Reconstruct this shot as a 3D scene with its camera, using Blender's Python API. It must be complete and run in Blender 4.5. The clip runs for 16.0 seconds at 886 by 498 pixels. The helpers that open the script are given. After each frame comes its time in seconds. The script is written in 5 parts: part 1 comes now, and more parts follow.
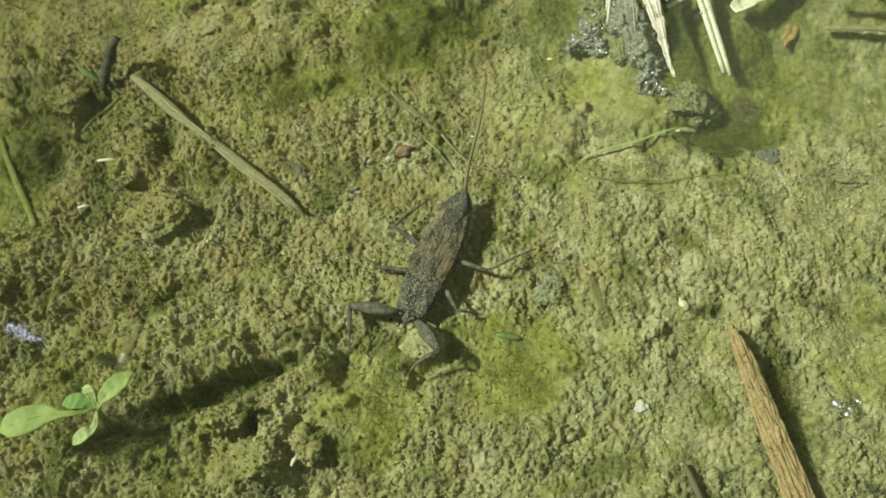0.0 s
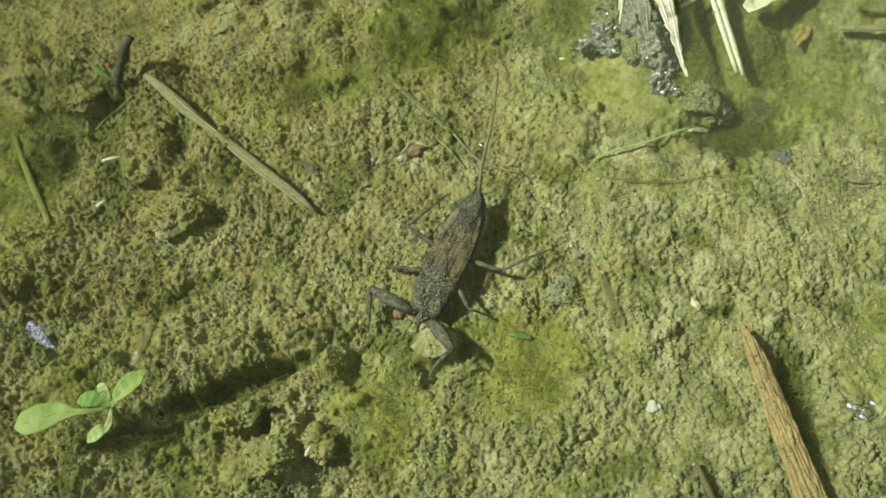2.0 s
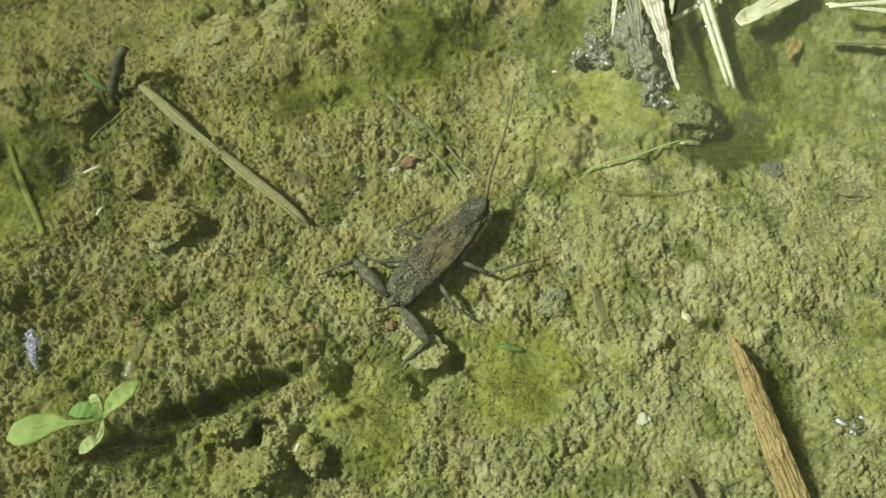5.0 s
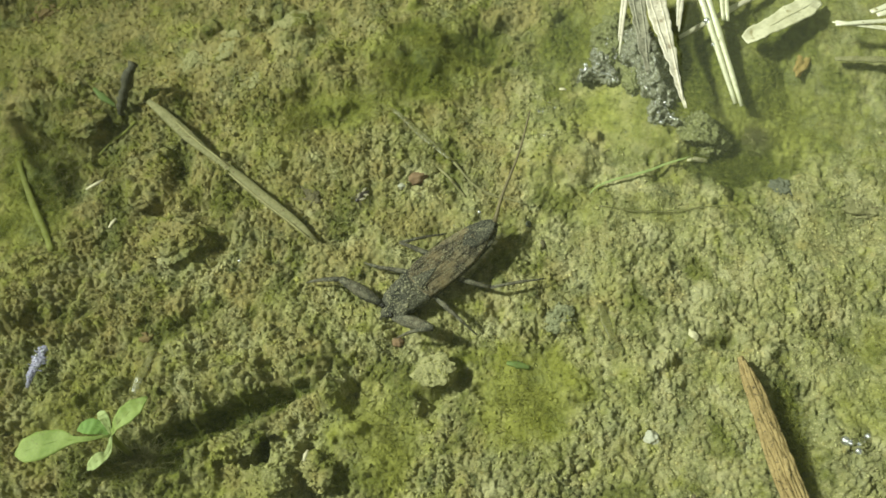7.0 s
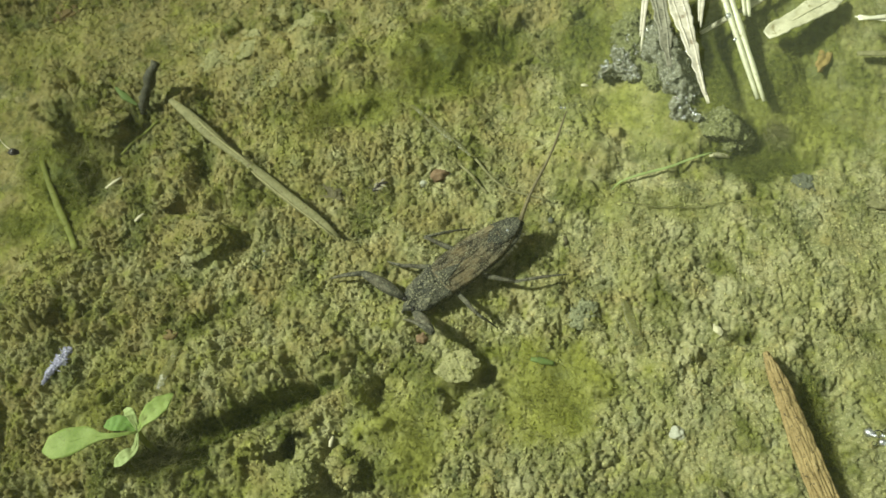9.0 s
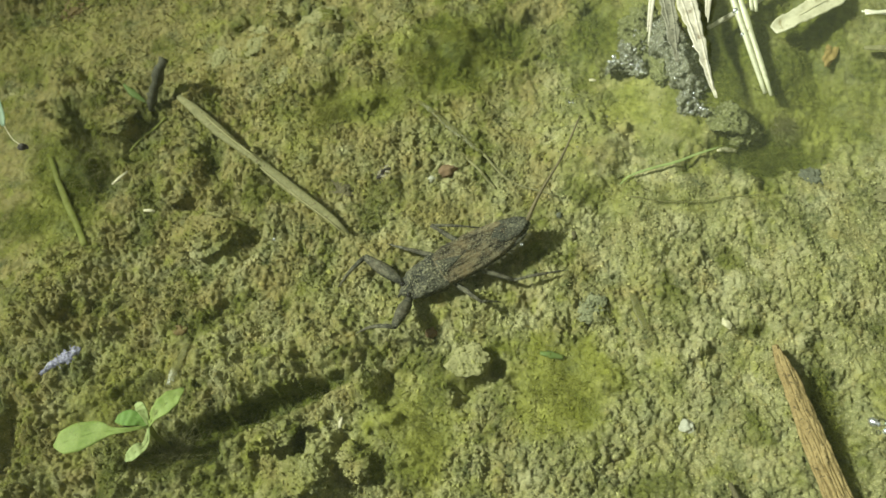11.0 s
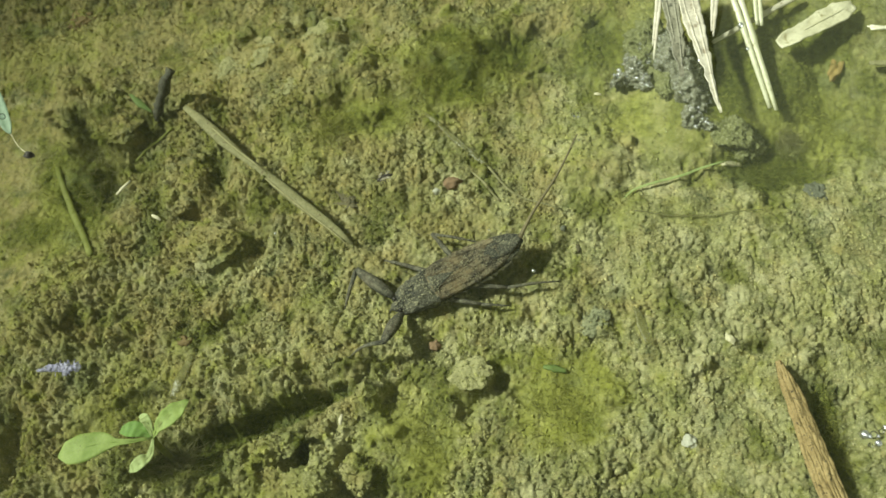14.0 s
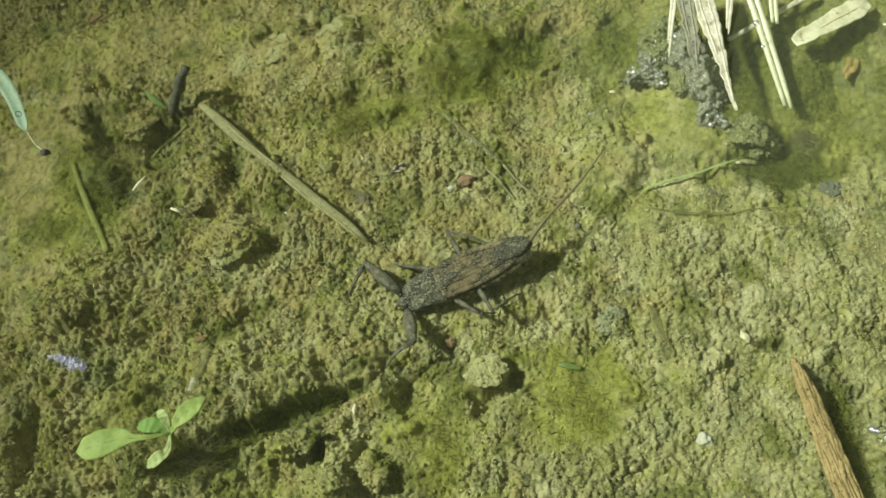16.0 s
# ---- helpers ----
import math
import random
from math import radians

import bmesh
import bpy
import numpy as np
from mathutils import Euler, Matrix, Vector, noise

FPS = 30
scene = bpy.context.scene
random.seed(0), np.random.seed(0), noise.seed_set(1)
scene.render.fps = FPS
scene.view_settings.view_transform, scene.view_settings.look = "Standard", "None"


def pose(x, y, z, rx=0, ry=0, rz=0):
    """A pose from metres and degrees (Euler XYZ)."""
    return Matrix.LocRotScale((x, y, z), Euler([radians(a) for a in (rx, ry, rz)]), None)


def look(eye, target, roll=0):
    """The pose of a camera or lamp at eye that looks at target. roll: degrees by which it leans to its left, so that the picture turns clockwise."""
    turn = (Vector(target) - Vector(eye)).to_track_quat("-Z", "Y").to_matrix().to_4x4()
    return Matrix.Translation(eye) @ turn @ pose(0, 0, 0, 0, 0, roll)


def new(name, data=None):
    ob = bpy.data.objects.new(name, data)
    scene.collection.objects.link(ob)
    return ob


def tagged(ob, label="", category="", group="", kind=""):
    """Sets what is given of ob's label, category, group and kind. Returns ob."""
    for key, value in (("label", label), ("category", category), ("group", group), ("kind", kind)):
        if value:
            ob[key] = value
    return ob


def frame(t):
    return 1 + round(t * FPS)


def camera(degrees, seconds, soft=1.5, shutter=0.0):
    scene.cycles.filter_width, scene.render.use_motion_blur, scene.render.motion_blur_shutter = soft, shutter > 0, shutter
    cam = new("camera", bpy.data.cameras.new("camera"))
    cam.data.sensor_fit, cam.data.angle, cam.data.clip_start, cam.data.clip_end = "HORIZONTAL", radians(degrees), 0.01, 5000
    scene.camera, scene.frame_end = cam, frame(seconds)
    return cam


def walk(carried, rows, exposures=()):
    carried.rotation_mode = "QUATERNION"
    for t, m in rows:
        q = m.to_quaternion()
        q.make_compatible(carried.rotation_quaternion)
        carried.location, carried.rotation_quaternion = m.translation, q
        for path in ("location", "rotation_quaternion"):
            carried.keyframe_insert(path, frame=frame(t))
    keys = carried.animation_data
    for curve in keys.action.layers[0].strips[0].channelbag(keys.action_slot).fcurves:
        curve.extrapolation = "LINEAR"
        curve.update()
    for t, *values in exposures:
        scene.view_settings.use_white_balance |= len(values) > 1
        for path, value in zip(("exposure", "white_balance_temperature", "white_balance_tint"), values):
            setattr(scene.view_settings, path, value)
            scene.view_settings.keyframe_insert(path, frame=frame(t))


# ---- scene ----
# Shallow pond margin by torchlight: a water scorpion on crumbly silt. Plan numbers are millimetres, scaled by MM.
MM = 0.001
WATER = 8.0

# ---- camera ----
cam = camera(52.4, 16.0)
cam.data.dof.use_dof = True
cam.data.dof.focus_distance = 0.113
cam.data.dof.aperture_fstop = 34
# seconds, eye (m), yaw, pitch, roll (degrees)
PATH = [
    (0, 0.00352, -0.04851, 0.10843, 1.776, -65.928, -4.803),
    (0.5, 0.00341, -0.04859, 0.10854, 2.202, -66.038, -5.195),
    (1, 0.00330, -0.04852, 0.10865, 2.257, -66.006, -5.153),
    (1.5, 0.00269, -0.04882, 0.10839, 2.596, -66.122, -5.658),
    (2, 0.00283, -0.04826, 0.10881, 2.888, -66.085, -5.664),
    (2.5, 0.00329, -0.04765, 0.10875, 3.184, -65.980, -5.774),
    (3, 0.00324, -0.04778, 0.10901, 3.078, -66.038, -5.547),
    (5.5, 0.00402, -0.04698, 0.11004, 2.732, -65.812, -5.338),
    (6, 0.00391, -0.04598, 0.11055, 2.560, -65.607, -4.942),
    (6.5, 0.00403, -0.04589, 0.11092, 2.973, -65.561, -5.330),
    (7, 0.00339, -0.04619, 0.11054, 3.154, -65.514, -5.553),
    (7.5, 0.00314, -0.04672, 0.11061, 3.170, -65.349, -5.535),
    (8, 0.00231, -0.04597, 0.11061, 3.550, -65.444, -6.211),
    (8.5, 0.00088, -0.04673, 0.11041, 3.815, -65.335, -6.685),
    (9, 0.00140, -0.04697, 0.11032, 4.354, -65.248, -6.899),
    (11.5, 0.00001, -0.04795, 0.11023, 4.324, -65.137, -7.055),
    (12, 0.00092, -0.04707, 0.11062, 4.678, -65.095, -7.175),
    (12.5, 0.00066, -0.04715, 0.11081, 4.740, -64.987, -7.226),
    (13, 0.00070, -0.04719, 0.11101, 4.852, -65.017, -7.272),
    (13.5, 0.00062, -0.04701, 0.11111, 4.799, -64.990, -7.141),
    (14, 0.00022, -0.04660, 0.11116, 4.893, -65.032, -7.178),
    (14.5, 0.00047, -0.04613, 0.11137, 5.299, -65.075, -7.400),
    (15, 0.00011, -0.04608, 0.11152, 5.466, -65.119, -7.514),
    (15.5, 0.00005, -0.04604, 0.11167, 5.917, -65.314, -7.861),
    (16, -0.00104, -0.04645, 0.11162, 5.802, -65.278, -7.872),
]


def sight(x, y, z, yaw, pitch, roll):
    a, b = radians(yaw), radians(pitch)
    return look((x, y, z), (x - math.sin(a) * math.cos(b), y + math.cos(a) * math.cos(b), z + math.sin(b)), roll)


walk(cam, [(t, sight(*row)) for t, *row in PATH])

# ---- light ----
world = bpy.data.worlds.new("night")
scene.world = world
world.use_nodes = True
world.node_tree.nodes["Background"].inputs["Color"].default_value = (0.88, 1.0, 0.80, 1)
world.node_tree.nodes["Background"].inputs["Strength"].default_value = 0.30

torch = bpy.data.lights.new("torch", "SPOT")
torch.energy = 57.5
torch.color = (0.93, 1.0, 0.87)
torch.spot_size = radians(19.2)
torch.spot_blend = 1.0
torch.shadow_soft_size = 0.042
torch_ob = new("torch", torch)
torch_ob.matrix_world = look((-0.59, 0.085, 0.63), (0.054, -0.005, 0))

scene.view_settings.exposure = 0.0


# ---- materials ----
def material(name, rough=0.8, spec=0.3):
    m = bpy.data.materials.new(name)
    m.use_nodes = True
    t = m.node_tree
    b = t.nodes["Principled BSDF"]
    b.inputs["Roughness"].default_value = rough
    b.inputs["Specular IOR Level"].default_value = spec
    return m, t, b


def rgba(c):
    return (c[0], c[1], c[2], 1)


def noise_fac(t, size, detail=4, rough=0.6, lo=0.35, hi=0.65):
    """A noise of that grain (mm), stretched to 0..1."""
    co = t.nodes.new("ShaderNodeTexCoord")
    n = t.nodes.new("ShaderNodeTexNoise")
    n.inputs["Scale"].default_value = 1000.0 / size
    n.inputs["Detail"].default_value = detail
    n.inputs["Roughness"].default_value = rough
    t.links.new(co.outputs["Object"], n.inputs["Vector"])
    r = t.nodes.new("ShaderNodeMapRange")
    r.inputs["From Min"].default_value, r.inputs["From Max"].default_value = lo, hi
    t.links.new(n.outputs["Fac"], r.inputs["Value"])
    return r.outputs["Result"], n.outputs["Fac"]


def mix(t, fac, a, b, mode="MIX"):
    n = t.nodes.new("ShaderNodeMix")
    n.data_type, n.blend_type = "RGBA", mode
    n.clamp_factor = True
    for key, v in (("Factor", fac), ("A", a), ("B", b)):
        sock = [s for s in n.inputs if s.name == key and (s.type == "RGBA" or key == "Factor")][0]
        if isinstance(v, (tuple, float, int)):
            sock.default_value = rgba(v) if isinstance(v, tuple) else v
        else:
            t.links.new(v, sock)
    return [s for s in n.outputs if s.type == "RGBA"][0]


def mul(t, value, share):
    n = t.nodes.new("ShaderNodeMath")
    n.operation = "MULTIPLY"
    t.links.new(value, n.inputs[0])
    n.inputs[1].default_value = share
    return n.outputs[0]


def bump(t, b, height, depth, strength=0.6):
    n = t.nodes.new("ShaderNodeBump")
    n.inputs["Strength"].default_value = strength
    n.inputs["Distance"].default_value = depth * MM
    t.links.new(height, n.inputs["Height"])
    t.links.new(n.outputs["Normal"], b.inputs["Normal"])


def grained(name, dark, light, size, rough=0.8, spec=0.3, speck=None, speck_size=0.4, depth=0.1, speck_lo=0.55):
    """Two grains of colour, a fine relief, and specks of a third colour."""
    m, t, b = material(name, rough, spec)
    f1, _ = noise_fac(t, size)
    f2, raw = noise_fac(t, size / 5)
    c = mix(t, f1, dark, light)
    c = mix(t, 0.5, c, mix(t, f2, dark, light))
    if speck:
        f3, _ = noise_fac(t, speck_size, 3, 0.7, speck_lo, speck_lo + 0.08)
        c = mix(t, f3, c, speck)
    t.links.new(c, b.inputs["Base Color"])
    bump(t, b, raw, depth)
    return m


def silt_material(name, loose=False):
    """Pale olive silt; the attribute 'algae' is the cover of green film, 'pale' the washed clods and the brightened
    middle. Loose flocs each have their own shade.
    """
    m, t, b = material(name, 0.92, 0.2)
    at = t.nodes.new("ShaderNodeAttribute")
    at.attribute_name = "algae"
    pl = t.nodes.new("ShaderNodeAttribute")
    pl.attribute_name = "pale"
    f1, _ = noise_fac(t, 7, 5, 0.65, 0.4, 0.62)
    f2, raw = noise_fac(t, 0.9, 5, 0.7, 0.36, 0.64)
    f3, _ = noise_fac(t, 0.35, 3, 0.7, 0.56, 0.66)
    f4, _ = noise_fac(t, 3.2, 4, 0.7, 0.52, 0.66)
    c = mix(t, f1, SILT_A, SILT_B)
    c = mix(t, f2, mix(t, 0.62, c, SILT_DARK), c)
    c = mix(t, f4, c, SILT_GREY)
    c = mix(t, pl.outputs["Fac"], c, SILT_PALE)
    c = mix(t, f3, c, SILT_PALE)
    green = mix(t, 0.5, mix(t, f2, ALGAE_DARK, ALGAE_LIGHT), mix(t, f1, (0.13, 0.145, 0.016), (0.33, 0.335, 0.09)))
    f5, _ = noise_fac(t, 1.6, 4, 0.7, 0.54, 0.68)
    f6, _ = noise_fac(t, 4.5, 5, 0.75, 0.53, 0.67)
    br = t.nodes.new("ShaderNodeAttribute")
    br.attribute_name = "brown"
    c = mix(t, br.outputs["Fac"], c, SILT_BROWN)
    c = mix(t, mul(t, f5, 0.45), c, SILT_OCHRE)
    c = mix(t, f6, c, SILT_MOSS)
    c = mix(t, at.outputs["Fac"], c, green)
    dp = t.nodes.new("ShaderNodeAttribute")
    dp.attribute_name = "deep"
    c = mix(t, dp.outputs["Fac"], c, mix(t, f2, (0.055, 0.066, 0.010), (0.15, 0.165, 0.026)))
    cool, _ = noise_fac(t, 5.5, 4, 0.65, 0.53, 0.70)
    c = mix(t, mul(t, cool, 0.28), c, SILT_COOL)
    dark, _ = noise_fac(t, 0.3, 3, 0.7, 0.58, 0.68)
    c = mix(t, mul(t, dark, 0.55), c, SILT_DARK)
    if loose:
        g = t.nodes.new("ShaderNodeNewGeometry")
        shade = mix(t, g.outputs["Random Per Island"], (0.66, 0.66, 0.6), (1.62, 1.6, 1.6))
        c = mix(t, 1.0, c, shade, "MULTIPLY")
    t.links.new(c, b.inputs["Base Color"])
    _, fine = noise_fac(t, 0.32, 4, 0.75)
    both = t.nodes.new("ShaderNodeMath")
    both.operation = "MULTIPLY_ADD"
    both.inputs[1].default_value = 0.8
    t.links.new(fine, both.inputs[0])
    t.links.new(raw, both.inputs[2])
    bump(t, b, both.outputs[0], 0.3, 1.0)
    still = t.nodes.new("ShaderNodeMapRange")
    still.inputs["To Min"].default_value, still.inputs["To Max"].default_value = 0.9, 0.2
    ca = t.nodes.new("ShaderNodeAttribute")
    ca.attribute_name = "calm"
    t.links.new(ca.outputs["Fac"], still.inputs["Value"])
    t.links.new(still.outputs["Result"], t.nodes["Bump"].inputs["Strength"])
    return m


SILT_BROWN = (0.28, 0.225, 0.08)
SILT_OCHRE, SILT_MOSS = (0.34, 0.265, 0.075), (0.085, 0.095, 0.036)
SILT_A, SILT_B = (0.30, 0.30, 0.125), (0.425, 0.405, 0.19)
SILT_DARK, SILT_GREY, SILT_PALE = (0.13, 0.13, 0.044), (0.305, 0.305, 0.165), (0.465, 0.44, 0.245)
ALGAE_DARK, ALGAE_LIGHT = (0.165, 0.168, 0.022), (0.315, 0.315, 0.075)

SILT_COOL = (0.20, 0.225, 0.135)
SILT, FLOC = silt_material("silt"), silt_material("loose_silt", True)
ALGA = grained("filament_alga", (0.18, 0.185, 0.022), (0.33, 0.335, 0.08), 6, 0.8, 0.25)
ALGA_DARK = grained("dark_filament_alga", (0.085, 0.10, 0.012), (0.20, 0.215, 0.035), 6, 0.8, 0.25)
FUZZ = grained("brown_alga", (0.16, 0.155, 0.045), (0.39, 0.365, 0.17), 5, 0.85, 0.2)


def dusted(name, dark, light, warm, dust):
    """Chitin in long streaks, with uneven pale dust and fine grains."""
    m, t, b = material(name, 0.72, 0.3)
    f1, _ = noise_fac(t, 2.6, 4, 0.65, 0.44, 0.60)
    f2, raw = noise_fac(t, 0.5, 5, 0.8, 0.42, 0.60)
    f3, _ = noise_fac(t, 0.3, 4, 0.8, 0.54, 0.63)
    f4, _ = noise_fac(t, 1.3, 5, 0.8, 0.50, 0.66)
    co, mp, n = (t.nodes.new(k) for k in ("ShaderNodeTexCoord", "ShaderNodeMapping", "ShaderNodeTexNoise"))
    mp.inputs["Scale"].default_value = (0.16, 1, 1)
    n.inputs["Scale"].default_value, n.inputs["Detail"].default_value = 1400, 4
    t.links.new(co.outputs["Object"], mp.inputs["Vector"])
    t.links.new(mp.outputs["Vector"], n.inputs["Vector"])
    streak = t.nodes.new("ShaderNodeMapRange")
    streak.inputs["From Min"].default_value, streak.inputs["From Max"].default_value = 0.42, 0.60
    t.links.new(n.outputs["Fac"], streak.inputs["Value"])
    c = mix(t, f2, dark, light)
    c = mix(t, f1, c, mix(t, 0.75, c, warm))
    c = mix(t, streak.outputs["Result"], c, mix(t, 0.6, c, dark))
    for f, share in ((f3, 0.75), (f4, 0.52)):
        part_of = t.nodes.new("ShaderNodeMath")
        part_of.operation = "MULTIPLY"
        t.links.new(f, part_of.inputs[0])
        part_of.inputs[1].default_value = share
        c = mix(t, part_of.outputs[0], c, dust)
    t.links.new(c, b.inputs["Base Color"])
    bump(t, b, raw, 0.3, 1.0)
    return m


CHITIN = dusted("silted_chitin", (0.02, 0.021, 0.016), (0.095, 0.093, 0.07), (0.085, 0.078, 0.05), (0.27, 0.262, 0.175))
CHITIN_BROWN = dusted("brown_wing", (0.024, 0.02, 0.013), (0.15, 0.125, 0.075), (0.27, 0.20, 0.095), (0.31, 0.28, 0.175))
LEG = dusted("leg_chitin", (0.045, 0.044, 0.032), (0.15, 0.145, 0.10), (0.12, 0.10, 0.065), (0.29, 0.28, 0.19))
DUST = grained("settled_dust", (0.17, 0.163, 0.10), (0.42, 0.395, 0.25), 0.6, 0.9, 0.2)
HAIR = grained("pale_hair", (0.13, 0.12, 0.07), (0.24, 0.22, 0.13), 1.0, 0.7, 0.3)
EYE_M = grained("eye", (0.015, 0.013, 0.012), (0.03, 0.026, 0.022), 1, 0.25, 0.5)
STALK = grained("dry_stalk", (0.15, 0.145, 0.06), (0.31, 0.29, 0.145), 2.0, 0.75, 0.3, (0.12, 0.10, 0.045), 1.0, 0.1, 0.6)
STALK_HIGHLIGHT = grained("rib_highlight", (0.27, 0.25, 0.11), (0.42, 0.39, 0.20), 2.0, 0.75, 0.3)
BARK = grained("rotten_bark", (0.22, 0.155, 0.062), (0.43, 0.32, 0.145), 2.0, 0.8, 0.3, (0.08, 0.055, 0.025), 0.5, 0.3, 0.59)
STRAW = grained("bleached_straw", (0.50, 0.49, 0.31), (0.72, 0.71, 0.52), 3.0, 0.35, 0.5, (0.30, 0.27, 0.13), 0.9, 0.06, 0.62)
REED = grained("weathered_reed", (0.42, 0.38, 0.27), (0.74, 0.70, 0.55), 3.2, 0.5, 0.5, (0.30, 0.25, 0.165), 1.4, 0.15, 0.61)
HUSK = grained("bleached_husk", (0.46, 0.43, 0.27), (0.70, 0.67, 0.49), 2.8, 0.55, 0.4, (0.30, 0.26, 0.13), 1.2, 0.12, 0.62)
REED_GREY = grained("grey_sheath", (0.16, 0.155, 0.10), (0.36, 0.345, 0.24), 1.8, 0.4, 0.6, (0.08, 0.08, 0.05), 0.7, 0.2, 0.56)
MUD = grained("wet_mud", (0.06, 0.062, 0.038), (0.32, 0.315, 0.215), 0.8, 0.22, 0.8, (0.46, 0.46, 0.38), 0.3, 0.6, 0.55)
TWIG = grained("blackened_twig", (0.03, 0.03, 0.02), (0.12, 0.115, 0.075), 1.4, 0.75, 0.3)
MOSSY = grained("mossy_silt", (0.085, 0.092, 0.03), (0.23, 0.235, 0.10), 1.6, 0.9, 0.2, (0.30, 0.30, 0.17), 0.35, 0.25)
STONE_PALE = grained("pale_flake", (0.24, 0.235, 0.105), (0.39, 0.37, 0.18), 1.6, 0.9, 0.2, (0.16, 0.16, 0.06), 0.5, 0.3)
STONE_RED = grained("brick_red_crumb", (0.17, 0.11, 0.06), (0.27, 0.18, 0.105), 1.2, 0.85, 0.2)
STONE_RUST = grained("rusty_stone", (0.15, 0.11, 0.045), (0.24, 0.17, 0.075), 1.4, 0.9, 0.2)
GREY_SILT = grained("grey_silt", (0.16, 0.17, 0.09), (0.34, 0.345, 0.20), 1.0, 0.9, 0.2, (0.10, 0.11, 0.06), 0.4, 0.3)
STONE_DARK = grained("slate_pebble", (0.085, 0.09, 0.06), (0.14, 0.145, 0.10), 1.5, 0.7, 0.3)
STONE_BROWN = grained("brown_stone", (0.085, 0.075, 0.04), (0.16, 0.14, 0.075), 1.5, 0.85, 0.25)
STONE_WHITE = grained("white_pebble", (0.36, 0.36, 0.27), (0.48, 0.47, 0.37), 1.0, 0.6, 0.4)
SEED = grained("orange_husk", (0.26, 0.18, 0.05), (0.34, 0.25, 0.09), 1.2, 0.7, 0.3)
INSECT_BLACK = grained("black_cuticle", (0.016, 0.014, 0.010), (0.07, 0.06, 0.04), 0.6, 0.35, 0.5)
SLIVER = grained("pale_sliver", (0.45, 0.42, 0.25), (0.62, 0.58, 0.38), 1.2, 0.6, 0.4)


def leaf_material(name, dark, light):
    m, t, b = material(name, 0.6, 0.3)
    f1, raw = noise_fac(t, 2.4, 5, 0.7)
    f2, _ = noise_fac(t, 1.1, 5, 0.75, 0.56, 0.70)
    c = mix(t, f1, dark, light)
    c = mix(t, f2, c, tuple(0.55 * (p + q) / 2 + k for p, q, k in zip(dark, light, (0.07, 0.05, 0.02))))
    t.links.new(c, b.inputs["Base Color"])
    bump(t, b, raw, 0.05, 0.4)
    tr = t.nodes.new("ShaderNodeBsdfTranslucent")
    t.links.new(c, tr.inputs["Color"])
    add = t.nodes.new("ShaderNodeMixShader")
    add.inputs["Fac"].default_value = 0.3
    out = t.nodes["Material Output"]
    t.links.new(b.outputs["BSDF"], add.inputs[1])
    t.links.new(tr.outputs["BSDF"], add.inputs[2])
    t.links.new(add.outputs["Shader"], out.inputs["Surface"])
    return m


LEAF = leaf_material("seedling_leaf", (0.26, 0.36, 0.08), (0.42, 0.52, 0.16))
# darker copy of the leaf green, its shade put into the colour
LEAF_SHADED = leaf_material("shaded_seedling_leaf", (0.18, 0.32, 0.07), (0.26, 0.42, 0.10))
LEAF_PALE = leaf_material("pale_cotyledon", (0.42, 0.52, 0.20), (0.52, 0.60, 0.26))
GRASS = leaf_material("grass_blade", (0.15, 0.23, 0.06), (0.24, 0.33, 0.10))
SIPHON_M = grained("siphon_cuticle", (0.10, 0.082, 0.04), (0.20, 0.165, 0.08), 1.5, 0.6, 0.35)
GRASS_PALE = leaf_material("pale_grass_blade", (0.34, 0.44, 0.15), (0.46, 0.55, 0.22))
GRASS_OLD = leaf_material("sunken_grass", (0.21, 0.235, 0.045), (0.33, 0.35, 0.09))
GRASS_WET = leaf_material("wet_blade", (0.28, 0.40, 0.26), (0.42, 0.54, 0.38))


def clear_material(name, gloss, tint):
    """A clear film: the view passes straight through, gloss by Fresnel."""
    m = bpy.data.materials.new(name)
    m.use_nodes = True
    t = m.node_tree
    t.nodes.remove(t.nodes["Principled BSDF"])
    tr, gl, fr, mx = (t.nodes.new(k) for k in ("ShaderNodeBsdfTransparent", "ShaderNodeBsdfGlossy", "ShaderNodeFresnel", "ShaderNodeMixShader"))
    tr.inputs["Color"].default_value = rgba(tint)
    gl.inputs["Roughness"].default_value = gloss
    fr.inputs["IOR"].default_value = 1.33
    t.links.new(fr.outputs["Fac"], mx.inputs["Fac"])
    t.links.new(tr.outputs["BSDF"], mx.inputs[1])
    t.links.new(gl.outputs["BSDF"], mx.inputs[2])
    t.links.new(mx.outputs["Shader"], t.nodes["Material Output"].inputs["Surface"])
    return m


